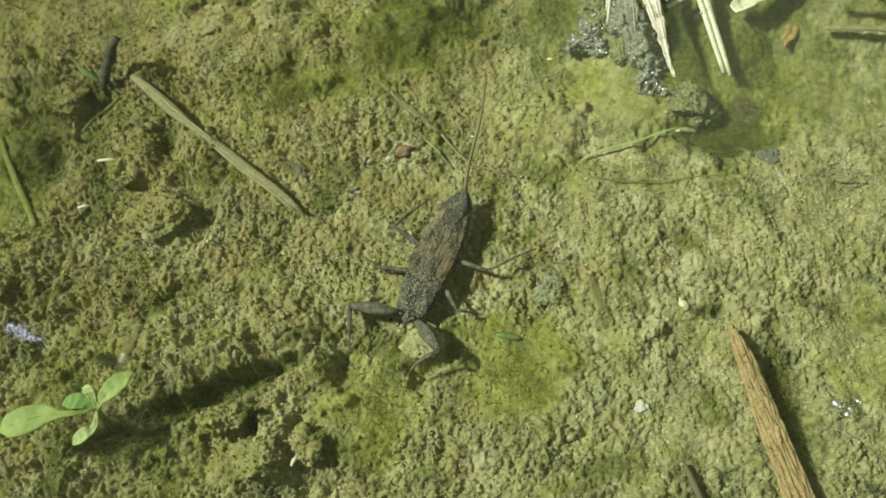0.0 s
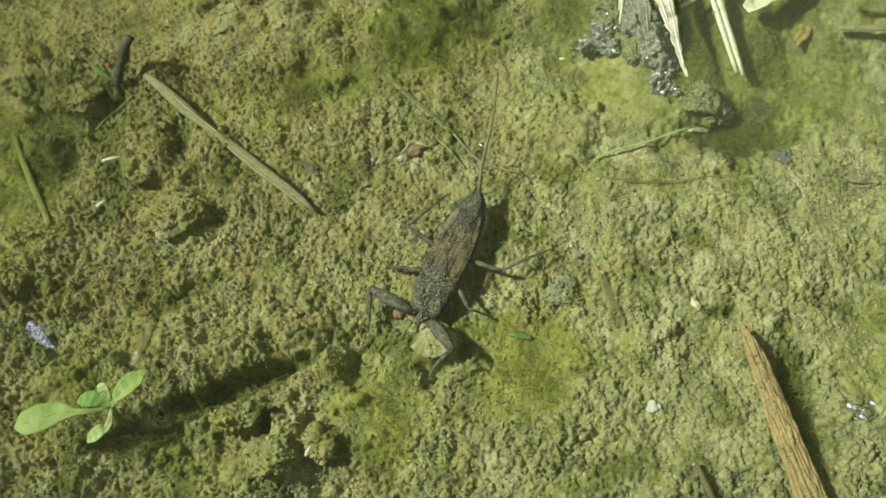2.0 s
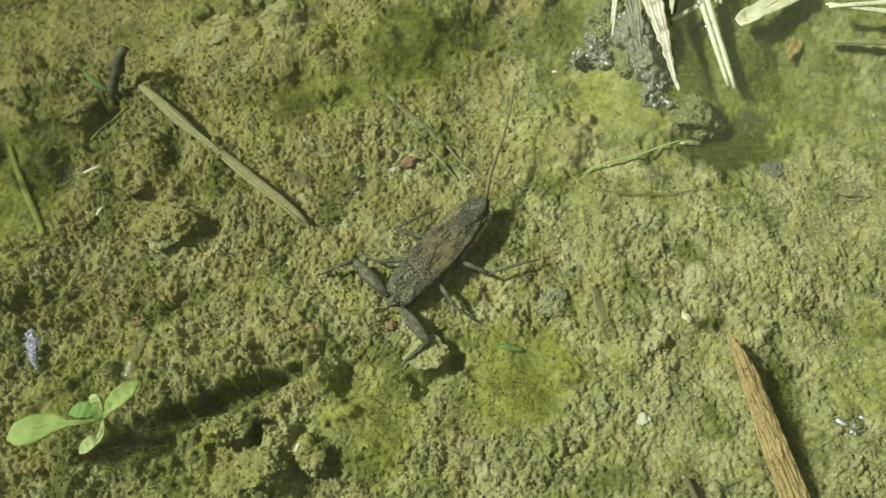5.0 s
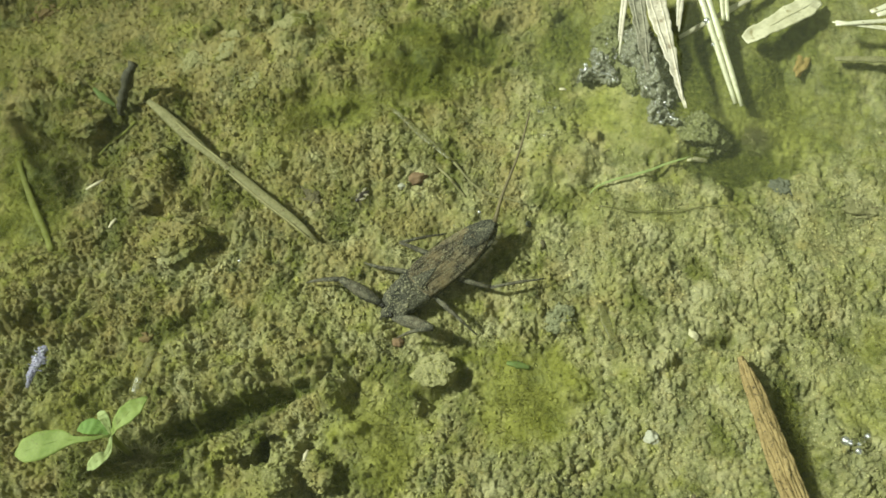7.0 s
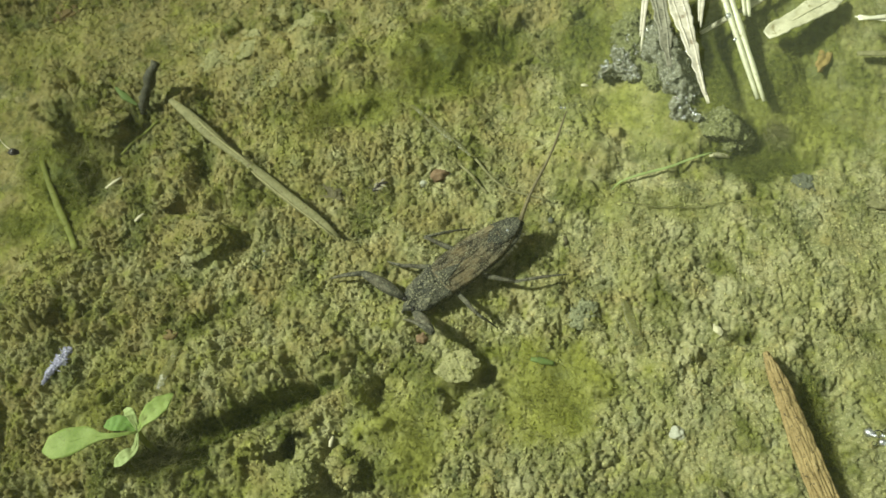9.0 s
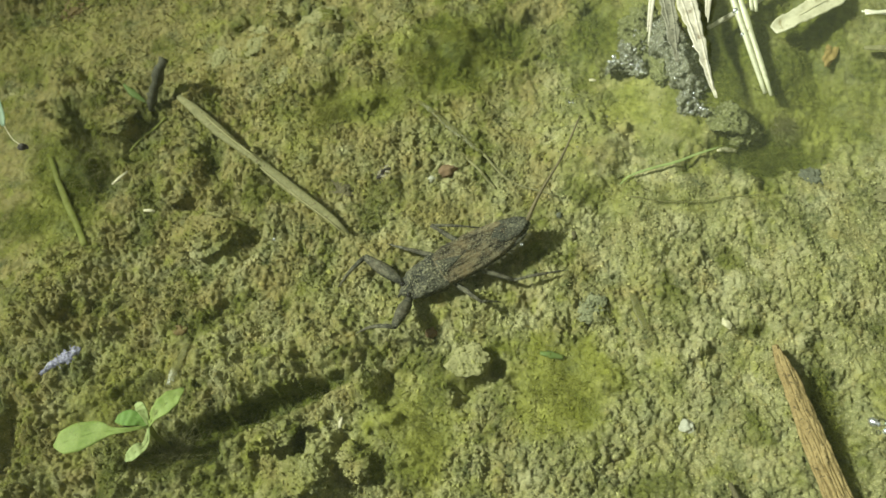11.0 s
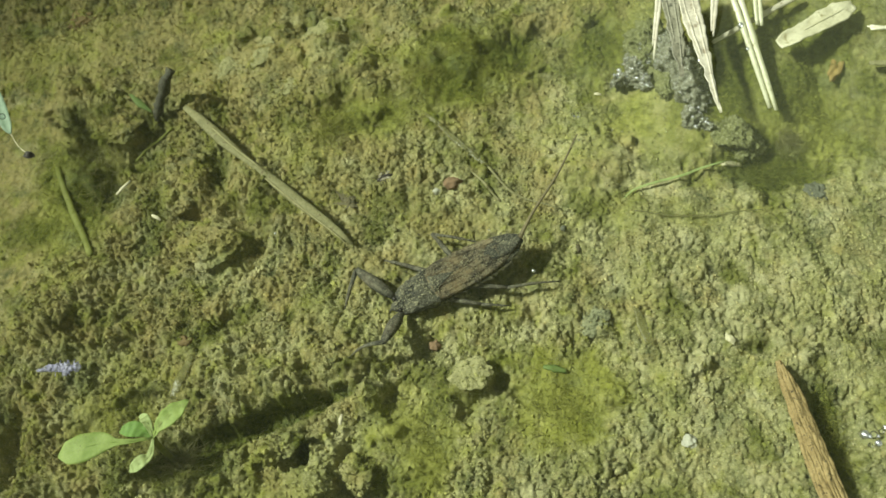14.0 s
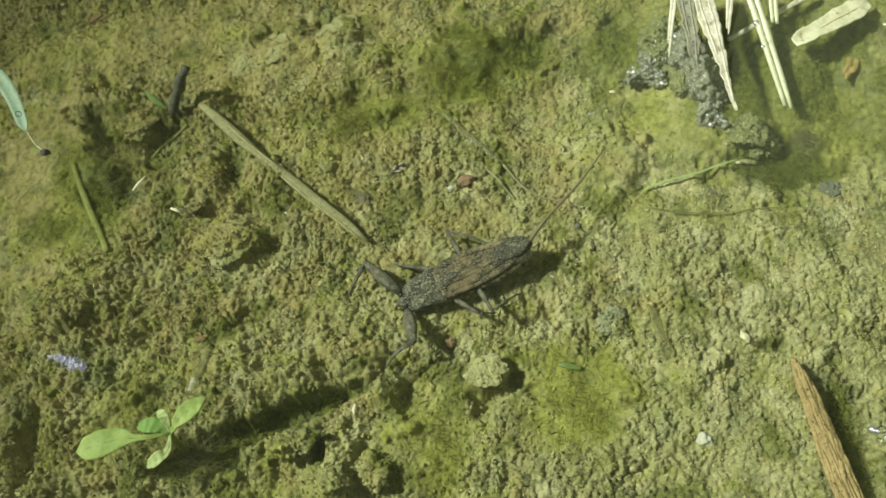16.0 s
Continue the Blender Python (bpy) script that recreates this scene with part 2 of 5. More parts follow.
def hazed(m, share, cloudy, colour):
    """Paints in the haze of fine silt afloat: a small diffuse share, more of it about the reeds."""
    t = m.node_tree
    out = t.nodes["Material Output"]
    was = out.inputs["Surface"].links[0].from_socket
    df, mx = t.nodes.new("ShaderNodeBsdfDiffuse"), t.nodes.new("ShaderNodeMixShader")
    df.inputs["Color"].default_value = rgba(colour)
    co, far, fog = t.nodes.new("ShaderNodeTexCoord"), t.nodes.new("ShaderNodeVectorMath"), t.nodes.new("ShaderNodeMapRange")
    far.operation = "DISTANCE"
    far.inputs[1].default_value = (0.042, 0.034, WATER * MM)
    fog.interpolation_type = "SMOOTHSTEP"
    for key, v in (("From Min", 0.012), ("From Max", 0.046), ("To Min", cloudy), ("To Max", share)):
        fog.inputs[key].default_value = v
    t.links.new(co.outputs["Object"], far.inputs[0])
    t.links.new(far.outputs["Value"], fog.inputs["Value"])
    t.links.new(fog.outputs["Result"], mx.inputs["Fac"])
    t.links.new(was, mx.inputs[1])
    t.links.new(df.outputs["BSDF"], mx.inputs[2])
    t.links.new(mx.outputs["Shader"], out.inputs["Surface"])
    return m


# the diffuse veil on the sheet lifts the darks below as haze
WATER_M = hazed(clear_material("pond_water", 0.02, (0.97, 0.99, 0.95)), 0.009, 0.06, (0.50, 0.55, 0.33))
BUBBLE_M = clear_material("bubble_film", 0.08, (0.95, 0.96, 0.97))


def silver_material():
    """Trapped air: half clear, half mirror-like."""
    m = clear_material("air_bead", 0.26, (0.9, 0.92, 0.95))
    t = m.node_tree
    mx = t.nodes["Mix Shader"]
    for l in list(mx.inputs["Fac"].links):
        t.links.remove(l)
    mx.inputs["Fac"].default_value = 0.6
    return m


AIR = silver_material()


def veiled(name, dark, light, see):
    """A thin skin that lets part of the view through."""
    m = grained(name, dark, light, 1.2, 0.25, 0.7)
    t = m.node_tree
    tr, mx = t.nodes.new("ShaderNodeBsdfTransparent"), t.nodes.new("ShaderNodeMixShader")
    mx.inputs["Fac"].default_value = see
    t.links.new(t.nodes["Principled BSDF"].outputs["BSDF"], mx.inputs[1])
    t.links.new(tr.outputs["BSDF"], mx.inputs[2])
    t.links.new(mx.outputs["Shader"], t.nodes["Material Output"].inputs["Surface"])
    return m


SHED = veiled("shed_skin", (0.36, 0.35, 0.48), (0.58, 0.57, 0.72), 0.5)
GAUZE = veiled("gauze_wing", (0.36, 0.33, 0.21), (0.52, 0.48, 0.34), 0.6)
FADED = veiled("faded_leaf", (0.17, 0.17, 0.055), (0.28, 0.265, 0.10), 0.6)


# ---- small tools ----
def mesh_of(bm, name, mat, smooth=True):
    me = bpy.data.meshes.new(name)
    bm.to_mesh(me)
    bm.free()
    for p in me.polygons:
        p.use_smooth = smooth
    me.materials.append(mat)
    return me


def part(name, bm, mat, parent=None, label="", smooth=True):
    ob = new(name, mesh_of(bm, name, mat, smooth))
    if parent:
        ob.parent = parent
    if label:
        tagged(ob, label)
    return ob


def thing(name, label, category, x=0, y=0, z=0, rx=0, ry=0, rz=0, group=""):
    ob = new(name)
    ob.empty_display_size = 0.002
    ob.matrix_world = pose(x * MM, y * MM, z * MM, rx, ry, rz)
    return tagged(ob, label, category, group)


def ring_skin(bm, rings, close=True):
    vs = [[bm.verts.new(p) for p in ring] for ring in rings]
    for a, b in zip(vs, vs[1:]):
        n = len(a)
        for i in range(n if close else n - 1):
            bm.faces.new((a[i], a[(i + 1) % n], b[(i + 1) % n], b[i]))
    if close:
        bm.faces.new(vs[0][::-1])
        bm.faces.new(vs[-1])
    return vs


def tube(points, radii, sides=8, bm=None, flat=1.0, rough=0.0, seed=0):
    """A round or flattened rod along points (mm)."""
    bm = bm or bmesh.new()
    pts = [Vector(p) for p in points]
    rng = random.Random(seed)
    rings = []
    for i, p in enumerate(pts):
        d = (pts[min(i + 1, len(pts) - 1)] - pts[max(i - 1, 0)]).normalized()
        side = d.cross(Vector((0, 0, 1)))
        side = side.normalized() if side.length > 1e-4 else Vector((1, 0, 0))
        up = side.cross(d)
        r = radii[i] if isinstance(radii, (list, tuple)) else radii
        rings.append([(p + (side * math.cos(a) + up * math.sin(a) * flat) * r * (1 + rough * rng.uniform(-1, 1))) * MM
                      for a in (2 * math.pi * k / sides for k in range(sides))])
    ring_skin(bm, rings)
    return bm


def curve(points, n):
    """n points along a Catmull-Rom line through points."""
    p = [Vector(q) for q in points]
    p = [p[0] * 2 - p[1]] + p + [p[-1] * 2 - p[-2]]
    out, m = [], len(points) - 1
    for k in range(n):
        u = k / (n - 1) * m
        i = min(int(u), m - 1)
        f = u - i
        a, b, c, d = p[i:i + 4]
        out.append(0.5 * ((2 * b) + (c - a) * f + (2 * a - 5 * b + 4 * c - d) * f * f + (3 * b - a - 3 * c + d) * f ** 3))
    return out


def blade(points, widths, thick=0.12, cup=0.15, n=14, cols=5, bm=None, across=None, wave=0.0):
    """A leaf: a curved sheet with thickness, along points (mm), widths by position."""
    bm = bm or bmesh.new()
    line = curve(points, n)
    rings = []
    for i, p in enumerate(line):
        d = (line[min(i + 1, n - 1)] - line[max(i - 1, 0)]).normalized()
        side = (Vector(across) if across else d.cross(Vector((0, 0, 1)))).normalized()
        up = side.cross(d).normalized()
        u = i / (n - 1) * (len(widths) - 1)
        k = min(int(u), len(widths) - 2)
        w = widths[k] + (widths[k + 1] - widths[k]) * (u - k)
        top = []
        for j in range(cols):
            s = j / (cols - 1) * 2 - 1
            lift = cup * w * (s * s) + wave * math.sin(i * 1.3 + s * 2)
            top.append((p + side * s * w / 2 + up * (lift + thick / 2)))
        low = [q - up * thick for q in reversed(top)]
        rings.append([q * MM for q in top + low])
    ring_skin(bm, rings)
    return bm


def lump(rx, ry, rz, seed, rough=0.25, size=1.0, subdiv=3, sink=0.0):
    """An irregular stone or clod, centred on its base (mm)."""
    bm = bmesh.new()
    bmesh.ops.create_icosphere(bm, subdivisions=subdiv, radius=1)
    off = Vector((seed * 3.1, seed * 1.7, seed))
    for v in bm.verts:
        q = v.co.copy()
        k = 1 + rough * noise.noise(q * 1.6 / size + off) * 1.4 + rough * 0.6 * noise.noise(q * 5 / size + off) + rough * 0.35 * noise.noise(q * 11 / size + off)
        v.co = Vector((q.x * rx, q.y * ry, q.z * rz + rz * (1 - sink))) * k * MM
    return bm


def puffs(p, size):
    """Rounded hills parted by sharp creases."""
    return abs(noise.noise(p / size)) * 2


def clod(rx, ry, rz, seed, sink=0.3, subdiv=6, crumble=1.0):
    """A lump of silt with a crumbled skin (mm)."""
    bm = bmesh.new()
    bmesh.ops.create_icosphere(bm, subdivisions=subdiv, radius=1)
    off = Vector((seed * 31.1, seed * 17.7, seed * 7.3))
    for v in bm.verts:
        q = v.co
        w = 1 + 0.38 * noise.noise(q * 1.3 + off) + 0.2 * noise.noise(q * 3 + off)
        p = Vector((q.x * rx, q.y * ry, q.z * rz)) * w
        d = 0.7 * noise.noise((p + off) / 2.4) + 0.45 * noise.noise((p + off) / 1.1) + 0.4 * puffs(p - off, 0.6) + 0.3 * puffs(p + off, 0.33) + 0.3
        p += q * (d - 0.6) * crumble
        v.co = Vector((p.x, p.y, p.z + rz * (1 - sink))) * MM
    return bm


# ---- ground ----
class Field:
    """Gradient noise and cell domes over the plan (mm)."""

    def __init__(self, seed):
        rng = np.random.RandomState(seed)
        a = rng.uniform(0, 2 * np.pi, (256, 256))
        self.gx, self.gy = np.cos(a), np.sin(a)
        self.px, self.py = rng.uniform(0.1, 0.9, (256, 256)), rng.uniform(0.1, 0.9, (256, 256))
        self.r = rng.uniform(0, 1, (256, 256))

    def noise(self, x, y):
        ix, iy = np.floor(x).astype(int), np.floor(y).astype(int)
        fx, fy = x - ix, y - iy

        def corner(i, j):
            a, b = (ix + i) % 256, (iy + j) % 256
            return self.gx[a, b] * (fx - i) + self.gy[a, b] * (fy - j)

        u, v = fx ** 3 * (fx * (fx * 6 - 15) + 10), fy ** 3 * (fy * (fy * 6 - 15) + 10)
        top = corner(0, 0) * (1 - u) + corner(1, 0) * u
        low = corner(0, 1) * (1 - u) + corner(1, 1) * u
        return top * (1 - v) + low * v

    def fbm(self, x, y, size, octaves=4, gain=0.5):
        total, amp, k = 0, 1.0, 1.0 / size
        for n in range(octaves):
            total = total + amp * self.noise(x * k + 17 * n, y * k + 31 * n)
            amp, k = amp * gain, k * 2.03
        return total

    def domes(self, x, y, cell, fill=0.8):
        """Rounded crumbs, one to a cell, at most 1 high."""
        x, y = x / cell, y / cell
        ix, iy = np.floor(x).astype(int), np.floor(y).astype(int)
        best = np.zeros_like(x)
        for i in (-1, 0, 1):
            for j in (-1, 0, 1):
                a, b = (ix + i) % 256, (iy + j) % 256
                d2 = (x - ix - i - self.px[a, b]) ** 2 + (y - iy - j - self.py[a, b]) ** 2
                rad = 0.35 + 0.45 * self.r[a, b]
                on = self.r[(a + 7) % 256, b] < fill
                h = np.sqrt(np.clip(1 - d2 / rad ** 2, 0, 1)) * (0.45 + 0.55 * self.r[a, (b + 5) % 256]) * on
                best = np.maximum(best, h)
        return best


FA, FB, FC = Field(3), Field(8), Field(21)

# x, y, reach along x, reach along y, height (mm)
RISES = [(-40.5, 18.5, 4.4, 5.0, 0.5), (-35, 7.5, 4.6, 4.0, 0.5), (17.5, 17, 5.5, 4.5, 1.6), (-28, -11.5, 9, 4.0, 1.4), (-22, -25, 5, 5, 1.6),
         (15.4, -6.2, 2.4, 2.1, 0.7), (0, 36, 9, 7, 2.6), (-9, 24, 5, 4, 0.9), (-55, -2, 7, 8, 1.4), (-31, 17, 4, 4, 1.6),
         (-12, -25, 6, 5, 1.2), (-58, 38, 9, 7, 1.2), (38, -2, 14, 10, 0.6), (-6, -4, 9, 7, 0.5)]
# the smooth bank under the reeds
BANK = [(78, 40, 42, 14, 6.2), (34, 27, 8, 9, 3.0), (44.5, 34, 7, 12, 4.6)]
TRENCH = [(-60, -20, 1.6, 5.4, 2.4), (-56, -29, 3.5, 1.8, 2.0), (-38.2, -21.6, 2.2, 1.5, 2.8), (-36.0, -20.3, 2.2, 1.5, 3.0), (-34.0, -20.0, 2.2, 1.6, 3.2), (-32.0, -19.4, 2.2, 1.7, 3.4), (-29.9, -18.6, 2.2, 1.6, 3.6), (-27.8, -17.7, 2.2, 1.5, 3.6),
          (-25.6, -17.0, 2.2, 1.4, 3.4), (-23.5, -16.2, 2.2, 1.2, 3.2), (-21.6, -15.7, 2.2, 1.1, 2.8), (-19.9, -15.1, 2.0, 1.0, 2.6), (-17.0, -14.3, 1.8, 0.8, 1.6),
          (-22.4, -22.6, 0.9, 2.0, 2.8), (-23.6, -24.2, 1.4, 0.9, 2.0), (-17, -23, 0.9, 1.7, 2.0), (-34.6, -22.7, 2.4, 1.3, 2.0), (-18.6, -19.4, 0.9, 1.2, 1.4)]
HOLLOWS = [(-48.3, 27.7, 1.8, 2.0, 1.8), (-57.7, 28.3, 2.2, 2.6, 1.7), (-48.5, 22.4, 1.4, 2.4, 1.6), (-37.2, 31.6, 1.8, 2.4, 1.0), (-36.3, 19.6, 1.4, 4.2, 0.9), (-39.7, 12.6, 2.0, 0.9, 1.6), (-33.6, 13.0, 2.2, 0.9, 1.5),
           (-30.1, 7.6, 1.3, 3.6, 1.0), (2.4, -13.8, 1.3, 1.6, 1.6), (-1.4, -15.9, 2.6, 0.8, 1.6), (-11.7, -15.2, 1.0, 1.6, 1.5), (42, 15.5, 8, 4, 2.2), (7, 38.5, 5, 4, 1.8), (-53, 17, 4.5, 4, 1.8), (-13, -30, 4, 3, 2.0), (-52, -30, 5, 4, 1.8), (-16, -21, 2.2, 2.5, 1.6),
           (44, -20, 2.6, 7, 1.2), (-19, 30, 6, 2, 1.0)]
# small dark pits and small lumps: x, y, reach
PITS = [(-48.9, 28.6, 1.8), (-52.7, 18.8, 1.9), (-56.9, 24.7, 2.2), (-52.5, 29.3, 2.0), (-21, 18.5, 1.5), (-19, 30.8, 1.9), (-23.2, 43.5, 2.2), (-61, 29.8, 1.8), (-12.2, 27.5, 1.6),
        (-32.9, -3.6, 1.6), (-53, -5, 1.8), (-46.9, -6.1, 1.5), (-22, -11.5, 1.4), (12.6, 41.8, 2.2), (20.3, 41.3, 2.0), (7.4, -5.5, 1.5), (4.8, -15.2, 1.3), (36.7, -10.7, 1.2), (-64, -12, 2.0), (-48, -31, 2.2), (-10, -14, 1.2), (-2, -18, 1.1), (3.5, 37.5, 2.4), (-3, 41, 2.4), (8.5, 35, 2.0), (2, 31.5, 2.0)]
LUMPS = [(-52.2, 26.8, 1.9), (-54.6, 20.8, 1.8), (-50, 23.8, 1.9), (-42.7, 16.4, 1.7), (-22.3, 11.8, 1.5), (-60.5, 34.8, 2.2), (-37, 44.4, 2.2), (-29, 43.9, 2.0), (-15.3, -15.1, 1.8), (-23.4, -11.8, 1.7),
         (-32.3, -10.6, 2.2), (-12.4, -19.6, 1.7), (-19.2, -24.2, 2.2), (-29.6, -25.1, 2.0), (-0.5, 34.5, 2.6), (5, 41, 2.2), (-6, 37, 2.4), (27.8, -12.6, 1.4), (16, -16.4, 1.3)]
# broken plates of silt with steep edges: x, y, reach x, reach y, height
LEDGES = [(-18.5, -10.5, 4.5, 3.2, 0.9), (-20.6, -26.4, 3.0, 2.6, 0.7), (-51.0, 26.4, 3.6, 2.6, 1.8), (-40.6, 31.6, 2.6, 1.3, 1.0), (-28.6, 12.0, 2.8, 2.6, 1.0), (-25.6, -21.6, 2.6, 1.4, 0.9), (-15.6, -24.9, 2.4, 2.4, 0.6), (-13.7, -15.4, 2.6, 2.0, 0.9), (-17.0, -20.7, 2.6, 2.0, 1.0), (-27.5, -13.6, 5.0, 2.0, 0.9), (-21.5, 42.5, 3.6, 3.0, 1.0),
          (-31, 40, 3.0, 2.2, 0.8), (-44, -3, 5, 3.5, 0.9), (-54, -14, 5.5, 4, 0.9), (-0.9, -13.1, 2.7, 2.2, 0.8), (-14, 32.6, 2.4, 1.8, 1.1), (-60, -2, 5, 4, 1.0), (-46, -27, 4.5, 3.0, 0.9), (17.5, 17.5, 5.5, 4.2, 0.8), (-31, 16, 3.0, 3.4, 0.9)]

# slabs tilted up to their broken far edge: x, y, reach x, reach y, height
SLABS = [(-41.2, 17.8, 3.7, 5.0, 0.9), (-35.9, 7.3, 4.0, 3.3, 0.8), (-0.9, -13.1, 2.6, 2.1, 0.9), (-21.3, 39.2, 3.4, 2.6, 0.9), (-16.6, 37.6, 2.8, 2.8, 1.0), (-27.4, 39.6, 2.6, 2.4, 0.8)]

# x, y, reach x, reach y, cover
FILMS = [(-39.5, -22.5, 5, 4, 0.9), (10, -17, 9, 7, 0.95), (-8, -21, 6, 8, 0.8), (0, 35, 9, 8, 1.0), (-14, 27, 8, 5, 0.7), (45, 22, 16, 8, 0.85), (24, 23, 9, 7, 0.6), (-57, 16, 7, 12, 0.8), (30, 38, 14, 8, 0.7),
         (-25, 24, 6, 5, 0.5), (55, -16, 7, 9, 0.45), (-46, -16, 9, 9, 0.45), (22, 9, 16, 3, 0.4), (8, -3, 5, 4, 0.3), (-62, 44, 12, 8, 0.3), (42, 32, 24, 13, 0.45), (-30, -28, 10, 4, 0.4)]

# where settled ooze smooths the bed
CALM = [(50, 31, 34, 17, 1.0), (24, 17, 13, 7, 0.6), (28, 23, 9, 6, 0.8), (-45, 42, 24, 9, 0.6), (-20, 41, 14, 7, 0.4), (-66, 20, 9, 26, 0.8)]

# washed, paler silt; the first row brightens the middle in place of more light
WASHED_LIT = [(8, 2, 15, 12, 0.32), (14, 21, 6, 4, 0.75), (21, 16.5, 7, 4.5, 0.7), (34, -4, 20, 12, 0.42), (-22, 42, 9, 5, 0.2), (-52, -24, 6, 5, 0.3), (4, 7, 6, 5, 0.3)]


def spots(x, y, rows, wobble=0.35, edge=1.5):
    total = np.zeros_like(x)
    w = np.clip(1 + wobble * (FC.fbm(x, y, 4, 3) * 2 + FA.fbm(x, y, 1.6, 2)), 0.25, 3.5)
    for cx, cy, rx, ry, h in rows:
        d = ((x - cx) / rx) ** 2 + ((y - cy) / ry) ** 2
        total = np.maximum(total, h * np.exp(-(d * w) ** edge))
    return total


def film(x, y):
    a = spots(x, y, FILMS, 0.6) + 0.5 * FA.fbm(x, y, 9, 4) + 0.25 * FB.fbm(x, y, 2.2, 3)
    return np.clip(a * 1.25 - 0.08, 0, 1)


# dark green tufts and painted shade: x, y, reach x, reach y, cover
# trench, plate-side and reed rows also darken the silt where shade falls
TUFTS_SHADE = [(-36.0, -20.3, 2.8, 1.9, 1.2), (-32.0, -19.2, 3.0, 2.2, 1.3), (-28.4, -17.8, 2.8, 2.1, 1.3), (-24.8, -16.5, 2.8, 1.8, 1.3), (-21.4, -15.4, 2.6, 1.5, 1.2), (-18.4, -14.6, 2.4, 1.1, 1.0), (-22.4, -22.6, 1.0, 2.0, 1.0), (-34.6, -22.9, 2.6, 1.6, 1.1), (-48.0, 27.2, 2.0, 2.2, 0.9), (-57.6, 27.6, 2.4, 2.6, 0.9), (-36.2, 19.6, 1.4, 4.0, 0.7),
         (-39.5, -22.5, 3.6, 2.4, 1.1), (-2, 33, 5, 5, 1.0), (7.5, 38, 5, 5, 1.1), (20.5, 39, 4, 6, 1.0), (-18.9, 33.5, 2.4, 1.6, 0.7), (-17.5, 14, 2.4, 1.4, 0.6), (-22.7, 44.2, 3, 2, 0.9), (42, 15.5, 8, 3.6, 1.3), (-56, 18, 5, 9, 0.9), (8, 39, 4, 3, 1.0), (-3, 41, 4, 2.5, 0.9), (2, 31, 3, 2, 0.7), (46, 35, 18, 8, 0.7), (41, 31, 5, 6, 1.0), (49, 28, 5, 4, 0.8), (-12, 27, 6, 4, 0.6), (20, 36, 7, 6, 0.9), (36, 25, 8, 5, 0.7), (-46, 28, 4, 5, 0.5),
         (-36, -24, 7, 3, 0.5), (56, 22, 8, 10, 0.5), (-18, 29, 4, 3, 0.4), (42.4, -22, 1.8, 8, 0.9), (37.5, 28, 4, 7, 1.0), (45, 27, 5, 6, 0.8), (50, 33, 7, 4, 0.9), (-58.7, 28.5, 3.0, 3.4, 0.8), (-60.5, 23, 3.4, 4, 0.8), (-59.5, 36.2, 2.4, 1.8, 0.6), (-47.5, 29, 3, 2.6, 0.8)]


def deep_film_shade(x, y):
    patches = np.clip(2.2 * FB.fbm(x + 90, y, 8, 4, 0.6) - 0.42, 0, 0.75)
    return np.clip(np.maximum(spots(x, y, TUFTS_SHADE, 0.6), patches) + 0.3 * FC.fbm(x, y, 5, 3), 0, 1)


def calm(x, y):
    return np.clip(1.15 * spots(x, y, CALM, 0.2, 2.0) + 0.2 * FC.fbm(x, y, 6, 3), 0, 1)


def height(x, y):
    x, y = np.asarray(x, float), np.asarray(y, float)
    soft = np.maximum(0.8 * film(x, y), calm(x, y))
    h = 0.9 * FA.fbm(x, y, 26, 3) + 0.85 * FB.fbm(x, y, 7, 3) * (1 - 0.85 * calm(x, y))
    h = h + 0.3 * FC.fbm(x, y, 2.6, 4, 0.65) * calm(x, y)
    h = h + spots(x, y, BANK, 0.07) + spots(x, y, RISES) - spots(x, y, HOLLOWS, 0.5) - 1.05 * spots(x, y, TRENCH, 0.3, 2.2)
    h = h + spots(x, y, LEDGES, 0.4, 4.0)
    for cx, cy, rx, ry, rise in SLABS:
        h = h + spots(x, y, [(cx, cy, rx, ry, rise)], 0.22, 5.0) * (1 + 0.22 * np.clip((x - cx) / rx, -1, 1))
    h = h + 1.1 * spots(x, y, [(a, b, r, 0.85 * r, 1.0) for a, b, r in LUMPS], 0.8, 2.5) - 1.35 * spots(x, y, [(a, b, r, 0.75 * r, 1.0) for a, b, r in PITS], 0.9, 2.0)
    wx, wy = x + 0.7 * FB.fbm(x, y, 2.0, 3), y + 0.7 * FC.fbm(x, y, 2.0, 3)
    puff = 0.75 * np.abs(FA.noise(wx / 3.1, wy / 3.1)) + 0.4 * np.abs(FB.noise(wx / 1.45 + 9, wy / 1.45)) + 0.4 * np.abs(FC.noise(wx / 0.8, wy / 0.8 + 4)) + 0.35 * np.abs(FA.noise(wx / 0.52 + 5, wy / 0.52)) + 0.6 * FB.fbm(x + 7, y, 2.4, 4, 0.85)
    lumps = 0.5 * FA.domes(wx, wy, 3.4, 0.4) * np.abs(FB.noise(x / 0.7, y / 0.7) + 0.8)
    gaps = np.exp(-(FB.noise(wx / 2.3 + 3, wy / 2.3) / 0.075) ** 2) * np.clip(0.5 + 1.6 * FA.fbm(x, y, 8, 2), 0, 1) + 0.6 * np.exp(-(FC.noise(wx / 1.1 + 8, wy / 1.1) / 0.11) ** 2) * np.clip(0.4 + 1.5 * FB.fbm(x + 50, y, 5, 2), 0, 1)
    lumps = lumps - 0.48 * gaps
    relief = np.clip(0.88 + 0.65 * FC.fbm(x, y, 12, 3) - 0.0055 * x - 0.005 * y, 0.35, 1.4)
    h = h + (puff + lumps) * (1 - 0.9 * soft) * relief
    return h - 0.95


SURFACE = ("algae", "pale", "deep", "brown", "calm")


class Bed:
    """The bed's grid, read between its lines."""
    xs = ys = None
    layers = {}


